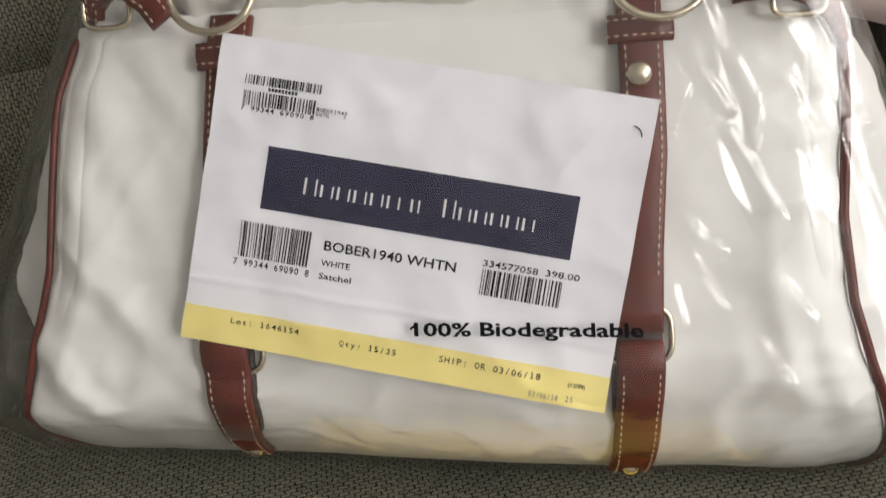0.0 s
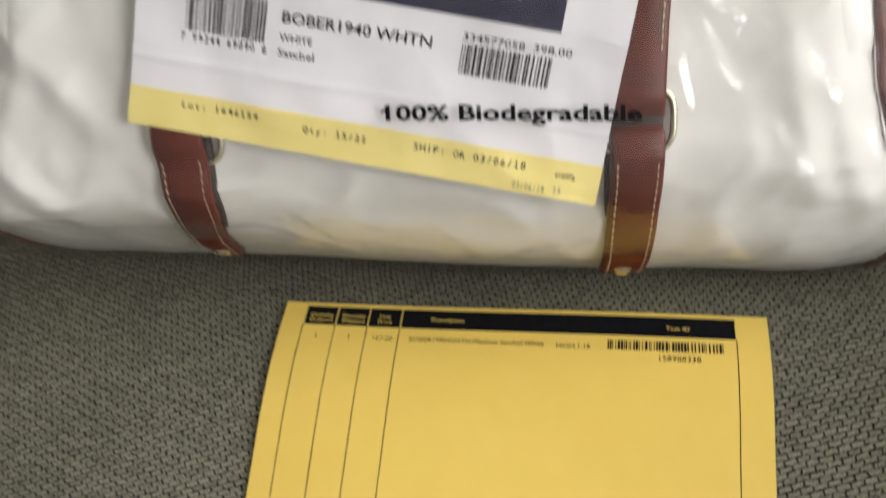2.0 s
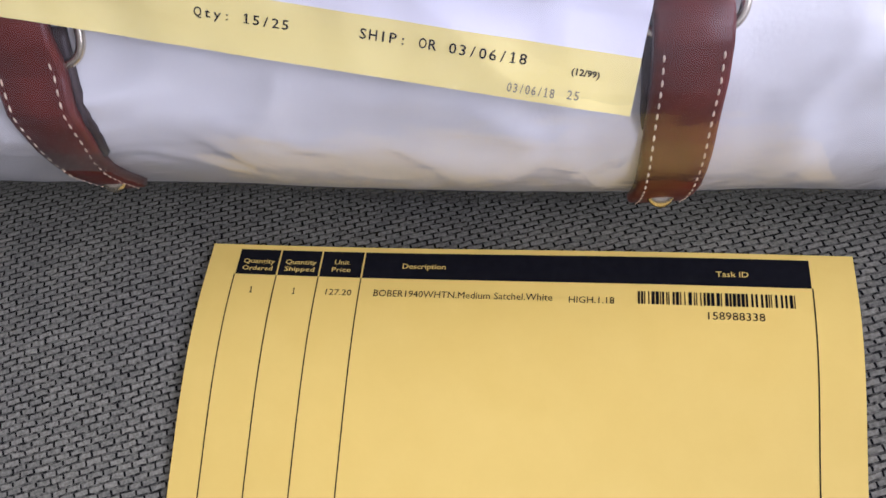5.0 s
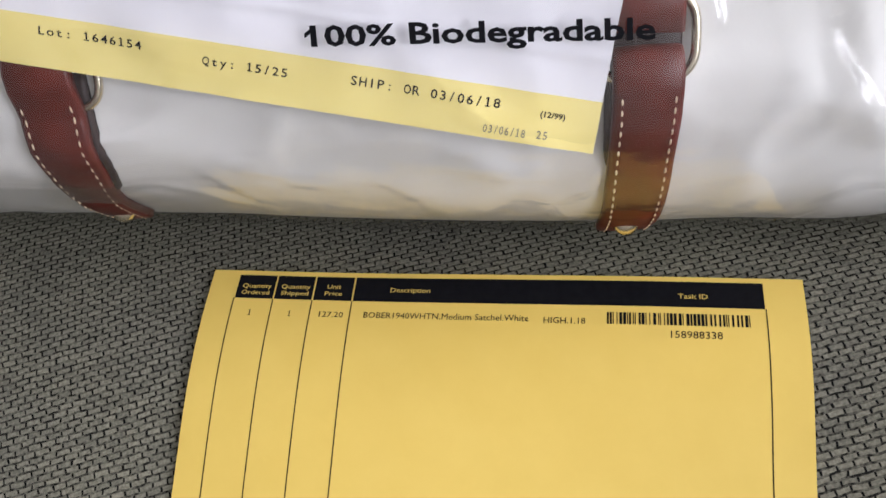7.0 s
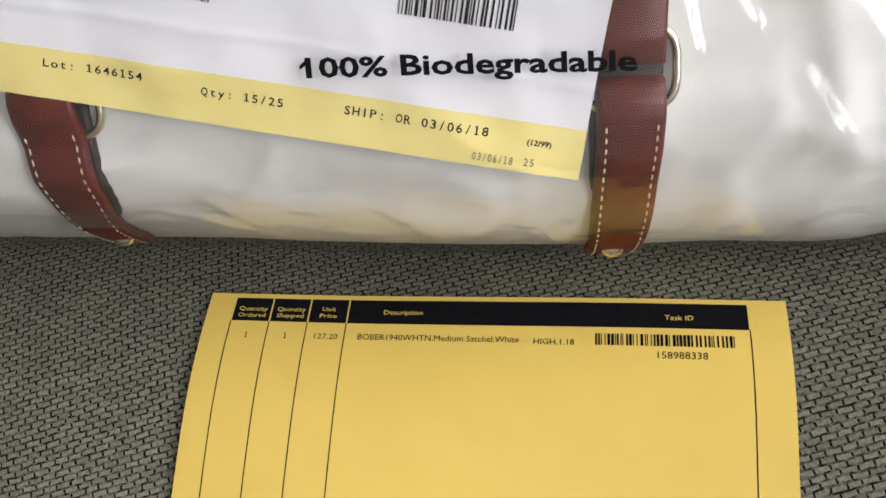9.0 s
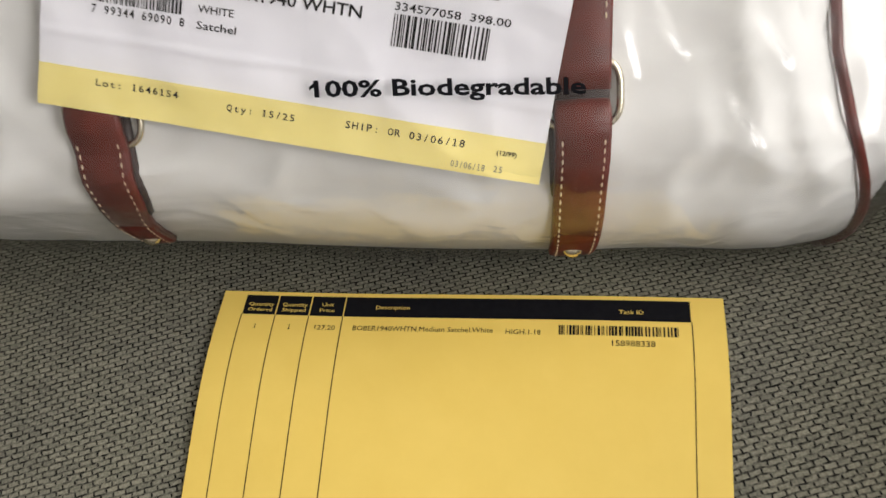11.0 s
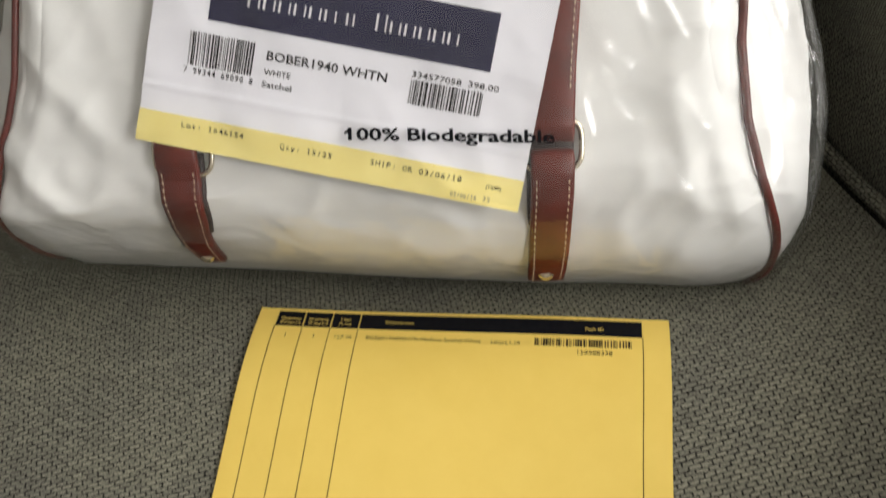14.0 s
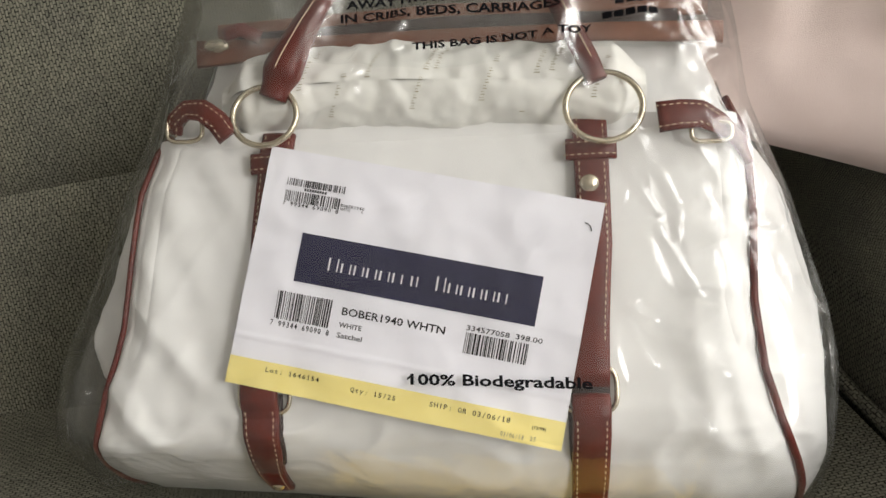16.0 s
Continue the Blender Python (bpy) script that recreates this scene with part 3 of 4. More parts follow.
def stud(u, v, lift, parent, r=0.0042, label="small brass stud"):
    bm = bmesh.new()
    bmesh.ops.create_uvsphere(bm, u_segments=16, v_segments=8, radius=r)
    rot = NN.to_track_quat("Z", "Y").to_matrix().to_4x4()
    bmesh.ops.transform(bm, matrix=Matrix.Translation(bag_at(u, v, front_w(u, v) + lift)) @ rot @ Matrix.Diagonal((1, 1, 0.55, 1)), verts=bm.verts)
    for f in bm.faces:
        f.smooth = True
    return part("stud", bm, BRASS, parent, label)


def torus(centre, x_ax, y_ax, rx, ry, r, n=48):
    sq = lambda c: math.copysign(abs(c) ** (1.0 if abs(rx - ry) < 0.0016 else 0.6), c)
    return bm_tube([centre + x_ax * rx * sq(math.cos(k * math.tau / n)) + y_ax * ry * sq(math.sin(k * math.tau / n)) for k in range(n)], r, 10, True, up=x_ax.cross(y_ax).normalized())


# lower straps, folded over oblong brass loops
FOLD = [(-0.0065, -0.0012), (-0.0030, -0.0008), (-0.0008, 0.0008), (0.0, 0.0030), (-0.0012, 0.0052), (-0.0040, 0.0062), (-0.0085, 0.0058), (-0.0130, 0.0042), (-0.0175, 0.0030)]


def lower_strap(u_top, u_low, top, end, widths, sewn):
    """A belt that comes up behind its loop, turns over it and runs down under the satchel."""
    path = [(u_top, top + dv, front_w(u_top, top + dv) + dw) for dv, dw in FOLD]
    path += on_front([(u_top + (u_low - u_top) * k / 9, top - 0.0175 + (end - top + 0.0175) * k / 9) for k in range(1, 10)], 0.0024)
    return strap("lower_strap", path, widths, satchel, 0.0028, stitch_from=sewn, across=-UX)


low_l = lower_strap(-0.0710, -0.0716, -0.0385, -0.1060, [0.0205, 0.0205, 0.0200, 0.0185, 0.0135], 29)
low_r = lower_strap(0.1019, 0.1000, -0.0490, -0.1085, [0.0205, 0.0200, 0.0197, 0.0195, 0.0185], 26)
stud(-0.0722, -0.1038, 0.0062, low_l)
stud(0.0998, -0.1055, 0.0062, low_r)
for ob, u0, du, top in ((low_l, -0.0712, 0.0016, -0.044), (low_r, 0.1012, -0.0012, -0.054)):
    strap("lining", on_front([(u0 + du, top), (u0 + du, -0.060), (u0 + du, -0.072), (u0 + du, -0.080), (u0 + du * 0.6, -0.088)], 0.0004), [0.0198, 0.0195, 0.0192, 0.0175], ob, 0.0020, stitched=False, material=DARK_EDGE)
part("loop", torus(bag_at(-0.0690, -0.043, -0.0045), UX, UY, 0.0136, 0.0115, 0.0013), BRASS, satchel, "oblong brass loop")
part("loop", torus(bag_at(0.1019, -0.0445, -0.0045), UX, UY, 0.0134, 0.0118, 0.0014), BRASS, satchel, "oblong brass loop")
# long upper straps
up_l = strap("upper_strap", on_front([(-0.0705, -0.036), (-0.069, 0.0), (-0.066, 0.04), (-0.0625, 0.07), (-0.061, 0.085), (-0.0605, 0.096)], 0.0040), [0.017, 0.017, 0.0185, 0.0185], satchel, stitch_from=3)
up_r = strap("upper_strap", on_front([(0.1019, -0.0425), (0.1035, -0.01), (0.107, 0.03), (0.107, 0.06), (0.107, 0.08), (0.107, 0.097)], 0.0040), [0.0200, 0.018, 0.018, 0.0185], satchel, stitch_from=3)
# Dark band across the gap between the right upper and lower strap.
strap("dark_strap_band", on_front([(0.1019, -0.040), (0.1019, -0.046), (0.1019, -0.054)], 0.0012), 0.0198, up_r, 0.0020, stitched=False, material=DARK_EDGE)
for ob, u, v in ((up_l, -0.0615, 0.0795), (up_r, 0.107, 0.0795)):
    strap("keeper", [(u - 0.0125, v, front_w(u, v) + 0.0045), (u - 0.006, v, front_w(u, v) + 0.0062), (u + 0.006, v, front_w(u, v) + 0.0062), (u + 0.0125, v, front_w(u, v) + 0.0045)], 0.0115, ob)
stud(0.1055, 0.061, 0.0085, up_r, 0.005)
ring_l = part("ring", torus(bag_at(-0.0645, 0.104, 0.004), UX, (UY - NN * 0.12).normalized(), 0.0175, 0.0165, 0.0017), BRASS, satchel, "round brass ring")
ring_r = part("ring", torus(bag_at(0.1140, 0.0995, 0.004), UX, (UY - NN * 0.12).normalized(), 0.0195, 0.0185, 0.0017), BRASS, satchel, "round brass ring")


def handle():
    ctrl = [(-0.060, 0.113, 0.004), (-0.055, 0.125, 0.005), (-0.048, 0.138, 0.006), (-0.038, 0.155, 0.006), (-0.026, 0.172, 0.004), (-0.008, 0.190, 0.0), (0.02, 0.203, -0.004), (0.05, 0.200, -0.006), (0.075, 0.184, -0.005), (0.090, 0.163, -0.002), (0.099, 0.142, 0.002), (0.107, 0.124, 0.004), (0.111, 0.113, 0.004)]
    out = []
    for i in range(len(ctrl) - 1):
        p0, p1, p2, p3 = (Vector(ctrl[min(max(i + k, 0), len(ctrl) - 1)]) for k in (-1, 0, 1, 2))
        for k in range(5):
            f = k / 5
            out.append(0.5 * ((2 * p1) + (p2 - p0) * f + (2 * p0 - 5 * p1 + 4 * p2 - p3) * f * f + (3 * p1 - p0 - 3 * p2 + p3) * f ** 3))
    return out + [Vector(ctrl[-1])]


hp = handle()
radii = [0.0078] * len(hp)
for i in range(len(hp)):
    k = min(i, len(hp) - 1 - i)
    radii[i] = 0.0078 + 0.0030 * smooth(2, 6, k) * (1 - smooth(6, 14, k)) * (1 if i < len(hp) / 2 else 0.1) - (0.0022 * smooth(12, 20, k) if i < len(hp) / 2 else 0.0022)
hnd = part("handle", bm_tube([bag_at(*p) for p in hp], radii, 14, flat=0.75, up=NN), TAN_LEATHER, satchel, "rolled reddish-brown leather handle")
bm = bmesh.new()
for i in range(6, len(hp) - 6):
    p, q = bag_at(*hp[i]), bag_at(*hp[i + 1])
    d = (q - p).normalized()
    x = d.cross(NN).normalized()
    for f in (0.15, 0.65):
        c = p.lerp(q, f) + NN * radii[i] * 0.78 - x * 0.0015
        vs = [bm.verts.new(c + d * e * 0.0015 + x * s * 0.0005 + NN * hh) for e, s, hh in ((-1, 0, -0.0003), (0, 1, 0), (1, 0, -0.0003), (0, -1, 0), (0, 0, 0.0005))]
        for k in range(4):
            bm.faces.new((vs[k], vs[(k + 1) % 4], vs[4]))
part("stitching", bm, THREAD, hnd, "cream stitching")

# side belts at the upper corners
strap("side_belt", [(-0.119, 0.100, -0.008), (-0.117, 0.106, -0.004), (-0.109, 0.1105, 0.0), (-0.099, 0.109, 0.003), (-0.090, 0.102, 0.004), (-0.084, 0.0935, 0.004)], [0.009, 0.010, 0.0125, 0.0125], satchel)
strap("side_belt", [(0.141, 0.093, 0.001), (0.152, 0.094, 0.001), (0.163, 0.094, -0.001), (0.173, 0.089, -0.004), (0.182, 0.081, -0.008), (0.188, 0.070, -0.012)], [0.016, 0.015, 0.010, 0.004], satchel)
part("loop", torus(bag_at(-0.112, 0.101, -0.004), UX, UY, 0.010, 0.007, 0.0013), BRASS, satchel, "oblong brass loop")
part("loop", torus(bag_at(0.168, 0.085, -0.002), UX, UY, 0.010, 0.005, 0.0013), BRASS, satchel, "oblong brass loop")
# zip along the top
strap("zip_band", [(-0.114, 0.150, -0.030), (-0.06, 0.151, -0.030), (0.03, 0.151, -0.030), (0.12, 0.149, -0.030), (0.182, 0.145, -0.030)], [0.016, 0.011, 0.010, 0.010, 0.012], satchel, 0.003, stitched=False, material=ZIP_BAND)
strap("zip_tape", [(-0.10, 0.159, -0.040), (0.03, 0.162, -0.040), (0.16, 0.158, -0.040)], 0.010, satchel, 0.002, stitched=False, material=DARK_EDGE)
strap("zip_band", [(-0.108, 0.168, -0.048), (0.03, 0.172, -0.048), (0.178, 0.166, -0.048)], 0.010, satchel, 0.003, stitched=False, material=ZIP_BAND)
strap("zip_pull", [(-0.075, 0.156, -0.024), (-0.085, 0.160, -0.020), (-0.095, 0.158, -0.022)], 0.008, satchel, stitched=False)
strap("side_tab", [(0.203, 0.060, -0.052), (0.206, 0.050, -0.055), (0.208, 0.040, -0.058)], 0.008, satchel)
bm = bmesh.new()
bmesh.ops.create_uvsphere(bm, u_segments=14, v_segments=8, radius=0.006)
bmesh.ops.transform(bm, matrix=Matrix.Translation(bag_at(-0.101, 0.153, -0.024)) @ Matrix.Diagonal((1.3, 0.7, 0.7, 1)), verts=bm.verts)
part("zip_stop", bm, BRASS, satchel, "brass zip end")

# ---- tissue roll ----
tissue = thing("tissue_paper", bag_at(0.03, 0.10, -0.01), "crumpled white tissue paper with faint tan print, stuffed behind the pocket", "tissue paper")


def tissue_place(a, v_ang, lift=0.0):
    u = -0.094 + 0.232 * a
    end = min(smooth(0, 0.08, a), smooth(0, 0.08, 1 - a)) * 0.65 + 0.35
    ang = v_ang * math.tau
    r = 0.026 * end * (1 + 0.10 * wob(u, v_ang * 0.2, 1, 45) + 0.05 * wob(u * 2, v_ang * 0.3, 2, 60) + 0.05 * max(0.0, 1 - 4 * abs(wob(u * 30 + v_ang * 4, v_ang * 5 - u * 14, 2, 1)))) + lift
    return bag_at(u, 0.118 + 0.003 * math.sin(a * 5) + r * math.sin(ang) * 0.95, -0.020 + r * math.cos(ang) * 0.8)


part("roll", bm_grid(lambda a, b: tissue_place(a, b), 160, 80), TISSUE, tissue)
faint = []
for line, (a0, y0, n) in enumerate(((0.02, 0.03, 7), (0.20, -0.02, 13), (0.27, -0.12, 8), (0.36, 0.01, 6), (0.46, -0.10, 13), (0.52, 0.04, 6), (0.62, -0.07, 9), (0.71, -0.11, 12), (0.78, 0.03, 7), (0.87, -0.06, 8))):
    for g in range(n):
        if g != 6:
            x, y = a0 + 0.0052 * g, y0 + 0.0190 * g
            tall = 0.0125 if g in (0, 7) else 0.0088
            faint += [(x, y, x + tall, y + 0.0035), (x + 0.001, y + 0.0095, x + tall - 0.001, y + 0.0115)]
rects_on("faint_print", faint, lambda x, y: tissue_place(x, y, 0.0006), FAINT_INK, tissue, "faint tan printed pattern", 0.004)["kind"] = "stuff"

# ---- packing sheet on the front ----
PO, PX = Vector((-0.0450, 0.0410, 0)), Vector((0.977, -0.2135, 0))
PY = Vector((0.2135, 0.977, 0))


def sheet_w(u, v):
    """How far the sheet stands off the satchel."""
    return 0.0014 + 0.0042 * smooth(-0.03, -0.075, v) + 0.0012 * wob(u, v, 5, 30) + 0.0005 * wob(u, v, 9, 80) + 0.0004 * max(0.0, 1 - abs(wob(u + 0.4 * v, v * 0.7, 2, 22)) * 3)


def sheet_crease(x, y):
    """The old fold above the foot strip, and lesser dents across the sheet."""
    fold = 0.0004 * max(0.0, 1 - abs(y + 0.0585 - 0.0006 * wob(x, 0, 3, 40)) / 0.0022)
    return fold + 0.0003 * ridge(x * 17 + y * 7, y * 24 - x * 5, 13, 5.0) + 0.0006 * ridge(x * 9 - y * 14, y * 12 + x * 8, 21, 6.0)


def sheet_lay(x, y, lift=0.0):
    """A place on the sheet: x and y from the upper left corner of its navy panel, y up."""
    q = PO + PX * x + PY * y
    return bag_at(q.x, q.y, sheet_w(q.x, q.y) + sheet_crease(x, y) + lift)


ink_lay = lambda x, y: sheet_lay(x, y, 0.00018)
sheet = thing("packing_sheet", sheet_lay(0.06, -0.0845), "white packing sheet with navy panel, barcodes and pale yellow foot", "paper sheet")
SX0, SX1, SY0, SY1, SYF = -0.0258, 0.1523, -0.0845, 0.0425, -0.0700
part("sheet", bm_solid(bm_grid(lambda a, b: sheet_lay(SX0 + (SX1 - SX0) * a, SY0 + (SY1 - SY0) * b), 190, 140), 0.0003), PAPER, sheet)
rects_on("foot_strip", [(SX0, SY0, SX1, SYF)], lambda x, y: sheet_lay(x, y, 0.00009), PALE_YELLOW, sheet, "pale yellow printed strip", 0.001)
navy = rects_on("navy_panel", [(0.0, -0.0259, 0.1283, 0.0)], ink_lay, NAVY, sheet, "navy printed panel", 0.001)


# the maker's mark stands as plain upright strokes on a common foot
panel_lay = lambda x, y: sheet_lay(x, y, 0.00032)
for x0, x1, n, tall in ((0.0163, 0.0578, 6, 0.0068), (0.0607, 0.0660, 1, 0.0052), (0.0741, 0.1130, 6, 0.0074)):
    step = (x1 - x0) / n
    for k in range(n):
        xa, xb, y0 = x0 + step * k + 0.0006, x0 + step * (k + 1) - 0.0009, -0.0172
        top = y0 + (tall if k == 0 else 0.0050)
        strokes = [(xa, y0, xa + 0.0010, top), (xb - 0.0007, y0, xb, top)]
        rects_on("mark_block", strokes, panel_lay, SILVER_INK, navy, "pale printed shape")
CODES = [("barcode", -0.0138, 0.0238, 0.0329, 0.0038, 1), ("barcode", -0.0137, 0.0152, 0.0306, 0.0058, 2), ("barcode", -0.0067, -0.0468, 0.0303, 0.0148, 3), ("barcode", 0.0945, -0.0459, 0.0332, 0.0107, 4)]
for name, x, y, w, h, seed in CODES:
    rects_on(name, barcode(x, y, w, h, seed), ink_lay, INK, sheet, "printed barcode")["kind"] = "stuff"
rects_on("small_print", [(-0.0037 + 0.0014 * k, 0.0218, -0.0037 + 0.0014 * k + 0.0010, 0.0232) for k in range(9)], ink_lay, INK, sheet)["kind"] = "stuff"
LINES = [("7 99344 69090 8", -0.0143, 0.0130, 0.0310, 0.0021, INK, 0.0), ("BOBER1940", 0.0174, 0.0169, 0.0127, 0.0016, INK, 0.0), ("WHTN", 0.0173, 0.0150, 0.0055, 0.0015, INK, 0.0),
         ("X", 0.0288, 0.0153, 0.0010, 0.0014, INK, 0.0), ("7 99344 69090 8", -0.0082, -0.0506, 0.0322, 0.0029, INK, 0.0), ("BOBER1940 WHTN", 0.0287, -0.0385, 0.0549, 0.0041, INK, 0.014),
         ("WHITE", 0.0284, -0.0450, 0.0122, 0.0026, INK, 0.008), ("Satchel", 0.0283, -0.0505, 0.0135, 0.0027, INK, 0.008), ("334577058", 0.0943, -0.0340, 0.0224, 0.0027, INK, 0.006),
         ("398.00", 0.1198, -0.0338, 0.0138, 0.0027, INK, 0.006), ("Lot: 1646154", -0.0054, -0.0752, 0.0290, 0.0024, INK, 0.0), ("Qty: 15/25", 0.0410, -0.0765, 0.0240, 0.0024, INK, 0.0),
         ("SHIP: OR 03/06/18", 0.0829, -0.0757, 0.0418, 0.0026, INK, 0.0), ("(12/99)", 0.1360, -0.0763, 0.0070, 0.0016, INK, 0.02), ("03/06/18", 0.1210, -0.0828, 0.0118, 0.0024, GREY_INK, 0.0), ("25", 0.1359, -0.0824, 0.0030, 0.0023, GREY_INK, 0.0)]
for body_text, x, y, w, h, ink, bold in LINES:
    text_on("printed_line", body_text, x, y, w, h, ink_lay, ink, sheet, bold, mono=bold == 0.0)
arc = [(0.1440 + 0.0038 * math.sin(k * 0.26), 0.0270 + 0.0038 * math.cos(k * 0.26)) for k in range(7)]
part("corner_mark", bm_tube([sheet_lay(x, y, 0.0002) for x, y in arc], 0.00025, 6), INK, sheet)

# ---- yellow slip ----
def slip_lay(x, y, lift=0.0):
    """x across from the middle, y up from the upper edge (downwards negative)."""
    lifted = 0.0012 * smooth(-0.03, -0.108, x) * math.exp(-((y + 0.048) / 0.03) ** 2)
    return Vector((x, y, seat_z(x, min(y, -0.004)) + 0.0020 + lifted + lift))


slip = thing("packing_slip", (0, -0.06, 0.0), "yellow paper packing slip with a black table heading", "paper slip")
part("sheet", bm_solid(bm_grid(lambda a, b: slip_lay(-0.1078 + 0.2158 * a, -0.1158 + 0.1158 * b), 120, 80), 0.0003), YELLOW_PAPER, slip)
slip_ink = lambda x, y: slip_lay(x, y, 0.00010)
slip_over = lambda x, y: slip_lay(x, y, 0.00022)
COLS = (-0.0972, -0.0818, -0.0666, -0.0513, 0.0948)
for x0, x1 in zip(COLS[:-1], COLS[1:]):
    rects_on("heading_bar", [(x0 + 0.0003, -0.0122, x1 - 0.0003, -0.0020)], slip_ink, INK, slip, "black heading bar", 0.0015)
for x in COLS:
    rects_on("column_line", [(x - 0.0002, -0.1148, x + 0.0002, -0.0122)], slip_ink, INK, slip, "thin black rule", 0.0015)
HEADS = [("Quantity", -0.0949, -0.0077, 0.0115, 0.0019), ("Ordered", -0.0948, -0.0105, 0.0110, 0.0018), ("Quantity", -0.0795, -0.0076, 0.0113, 0.0019), ("Shipped", -0.0793, -0.0104, 0.0108, 0.0018),
         ("Unit", -0.0616, -0.0072, 0.0053, 0.0019), ("Price", -0.0622, -0.0101, 0.0067, 0.0018), ("Description", -0.0373, -0.0082, 0.0150, 0.0020), ("Task ID", 0.0658, -0.0089, 0.0100, 0.0020)]
for body_text, x, y, w, h in HEADS:
    text_on("heading_text", body_text, x, y, w, h, slip_over, YELLOW_PAPER, slip, 0.006)
CELLS = [("1", -0.0902, -0.0194, 0.0010, 0.0024), ("1", -0.0748, -0.0193, 0.0010, 0.0024), ("127.20", -0.0629, -0.0191, 0.0091, 0.0023), ("BOBER1940WHTN.Medium Satchel.White", -0.0460, -0.0190, 0.0602, 0.0025),
         ("HIGH.1.18", 0.0195, -0.0195, 0.0145, 0.0024), ("158988338", 0.0629, -0.0239, 0.0171, 0.0027)]
for body_text, x, y, w, h in CELLS:
    text_on("printed_line", body_text, x, y, w, h, slip_ink, INK, slip, mono=len(body_text) == 1)
rects_on("barcode", barcode(0.0414, -0.0193, 0.0488, 0.0045, 7, 80), slip_ink, INK, slip, "printed barcode")["kind"] = "stuff"

# ---- pillow ----
pillow = thing("pillow", (0.33, 0.27, 0.14), "plain pale pink cushion leaning in the sofa's corner", "pillow")


def pillow_fn(sgn):
    def fn(a, b):
        x, y = 2 * a - 1, 2 * b - 1
        puff = 0.075 * (max(0, 1 - abs(x) ** 2.6) * max(0, 1 - abs(y) ** 2.6)) ** 0.5
        px = x * 0.23 * (1 - 0.06 * (1 - y * y))
        pz = y * 0.2 * (1 - 0.06 * (1 - x * x))
        off = sgn * (puff + 0.010 * wob(x, y, sgn, 2.2) + (0.005 * wob(x * 1.6, y, sgn, 6) + 0.008 * ridge(x * 2.2 + y * 3.0, y * 1.2 - x, 2, 2.2)) * (1 - max(abs(x), abs(y)) ** 4))
        m = Matrix.Translation((0.352, 0.262, 0.272)) @ Matrix.Rotation(radians(10), 4, "Z") @ Matrix.Rotation(radians(-24), 4, "X") @ Matrix.Rotation(radians(22), 4, "Y")
        return m @ Vector((px, off, pz))
    return fn


bm = bm_grid(pillow_fn(-1), 90, 90)
part("cover_front", bm, PINK_CLOTH, pillow)
part("cover_back", bm_grid(pillow_fn(1), 40, 40), PINK_CLOTH, pillow)

# ---- clear bag ----
wrap = thing("plastic_bag", bag_at(0.02, -0.122, -0.09), "clear crinkled plastic bag wrapped round the satchel, printed in black", "plastic bag")


FILM_F = [(-0.128, -0.100), (-0.122, -0.088), (-0.117, -0.072), (-0.113, -0.059), (-0.1095, -0.049), (-0.106, -0.0405), (-0.102, -0.0325), (-0.098, -0.0255), (-0.093, -0.0175), (-0.088, -0.0095), (-0.084, -0.0040), (-0.079, 0.0025), (-0.073, 0.0070), (-0.066, 0.0076), (-0.045, 0.0056), (-0.02, 0.0044), (0.0, 0.0042), (0.06, 0.0055), (0.10, 0.009), (0.14, 0.015), (0.18, 0.012), (0.22, -0.01), (0.26, -0.05)]
FILM_B = [(-0.128, -0.10), (-0.118, -0.135), (-0.09, -0.150), (0.0, -0.148), (0.1, -0.125), (0.18, -0.105), (0.26, -0.055)]


# sharp folds of the film over the free end: from (u, v) to (u, v), height, half width
FOLDS = [(0.125, 0.062, 0.115, 0.036, 0.0020, 0.0030), (0.125, 0.062, 0.140, 0.041, 0.0026, 0.0034), (0.135, 0.040, 0.159, -0.002, 0.0026, 0.0032), (0.139, 0.066, 0.149, 0.046, 0.0026, 0.0036), (0.149, 0.048, 0.147, 0.027, 0.0018, 0.0030),
         (0.153, 0.060, 0.175, 0.032, 0.0024, 0.0034), (0.157, 0.047, 0.170, 0.029, 0.0030, 0.0050), (0.169, 0.050, 0.176, 0.032, 0.0022, 0.0040), (0.120, 0.000, 0.137, -0.013, 0.0020, 0.0030), (0.122, 0.002, 0.134, -0.017, 0.0018, 0.0030),
         (0.124, -0.022, 0.135, -0.035, 0.0018, 0.0030), (0.145, -0.044, 0.157, -0.064, 0.0016, 0.0036), (0.150, -0.056, 0.161, -0.068, 0.0020, 0.0040), (0.113, -0.020, 0.119, -0.043, 0.0018, 0.0030), (0.155, -0.022, 0.168, -0.041, 0.0016, 0.0040)]

LOW_FOLDS = [(-0.055, -0.060, -0.062, -0.088, 0.0022, 0.0045), (-0.030, -0.068, -0.012, -0.099, 0.0022, 0.0045), (-0.022, -0.071, 0.014, -0.088, 0.0020, 0.0045), (0.020, -0.076, 0.046, -0.105, 0.0024, 0.0050), (0.030, -0.074, 0.078, -0.086, 0.0020, 0.0045), (0.060, -0.082, 0.088, -0.108, 0.0022, 0.0045),
             (-0.100, -0.066, -0.128, -0.100, 0.0022, 0.0050), (-0.132, -0.045, -0.152, -0.082, 0.0020, 0.0050), (0.128, -0.076, 0.150, -0.106, 0.0022, 0.0050), (0.155, -0.074, 0.188, -0.101, 0.0022, 0.0050), (0.072, -0.079, 0.050, -0.103, 0.0018, 0.0040), (-0.045, -0.082, 0.000, -0.106, 0.0020, 0.0045)]


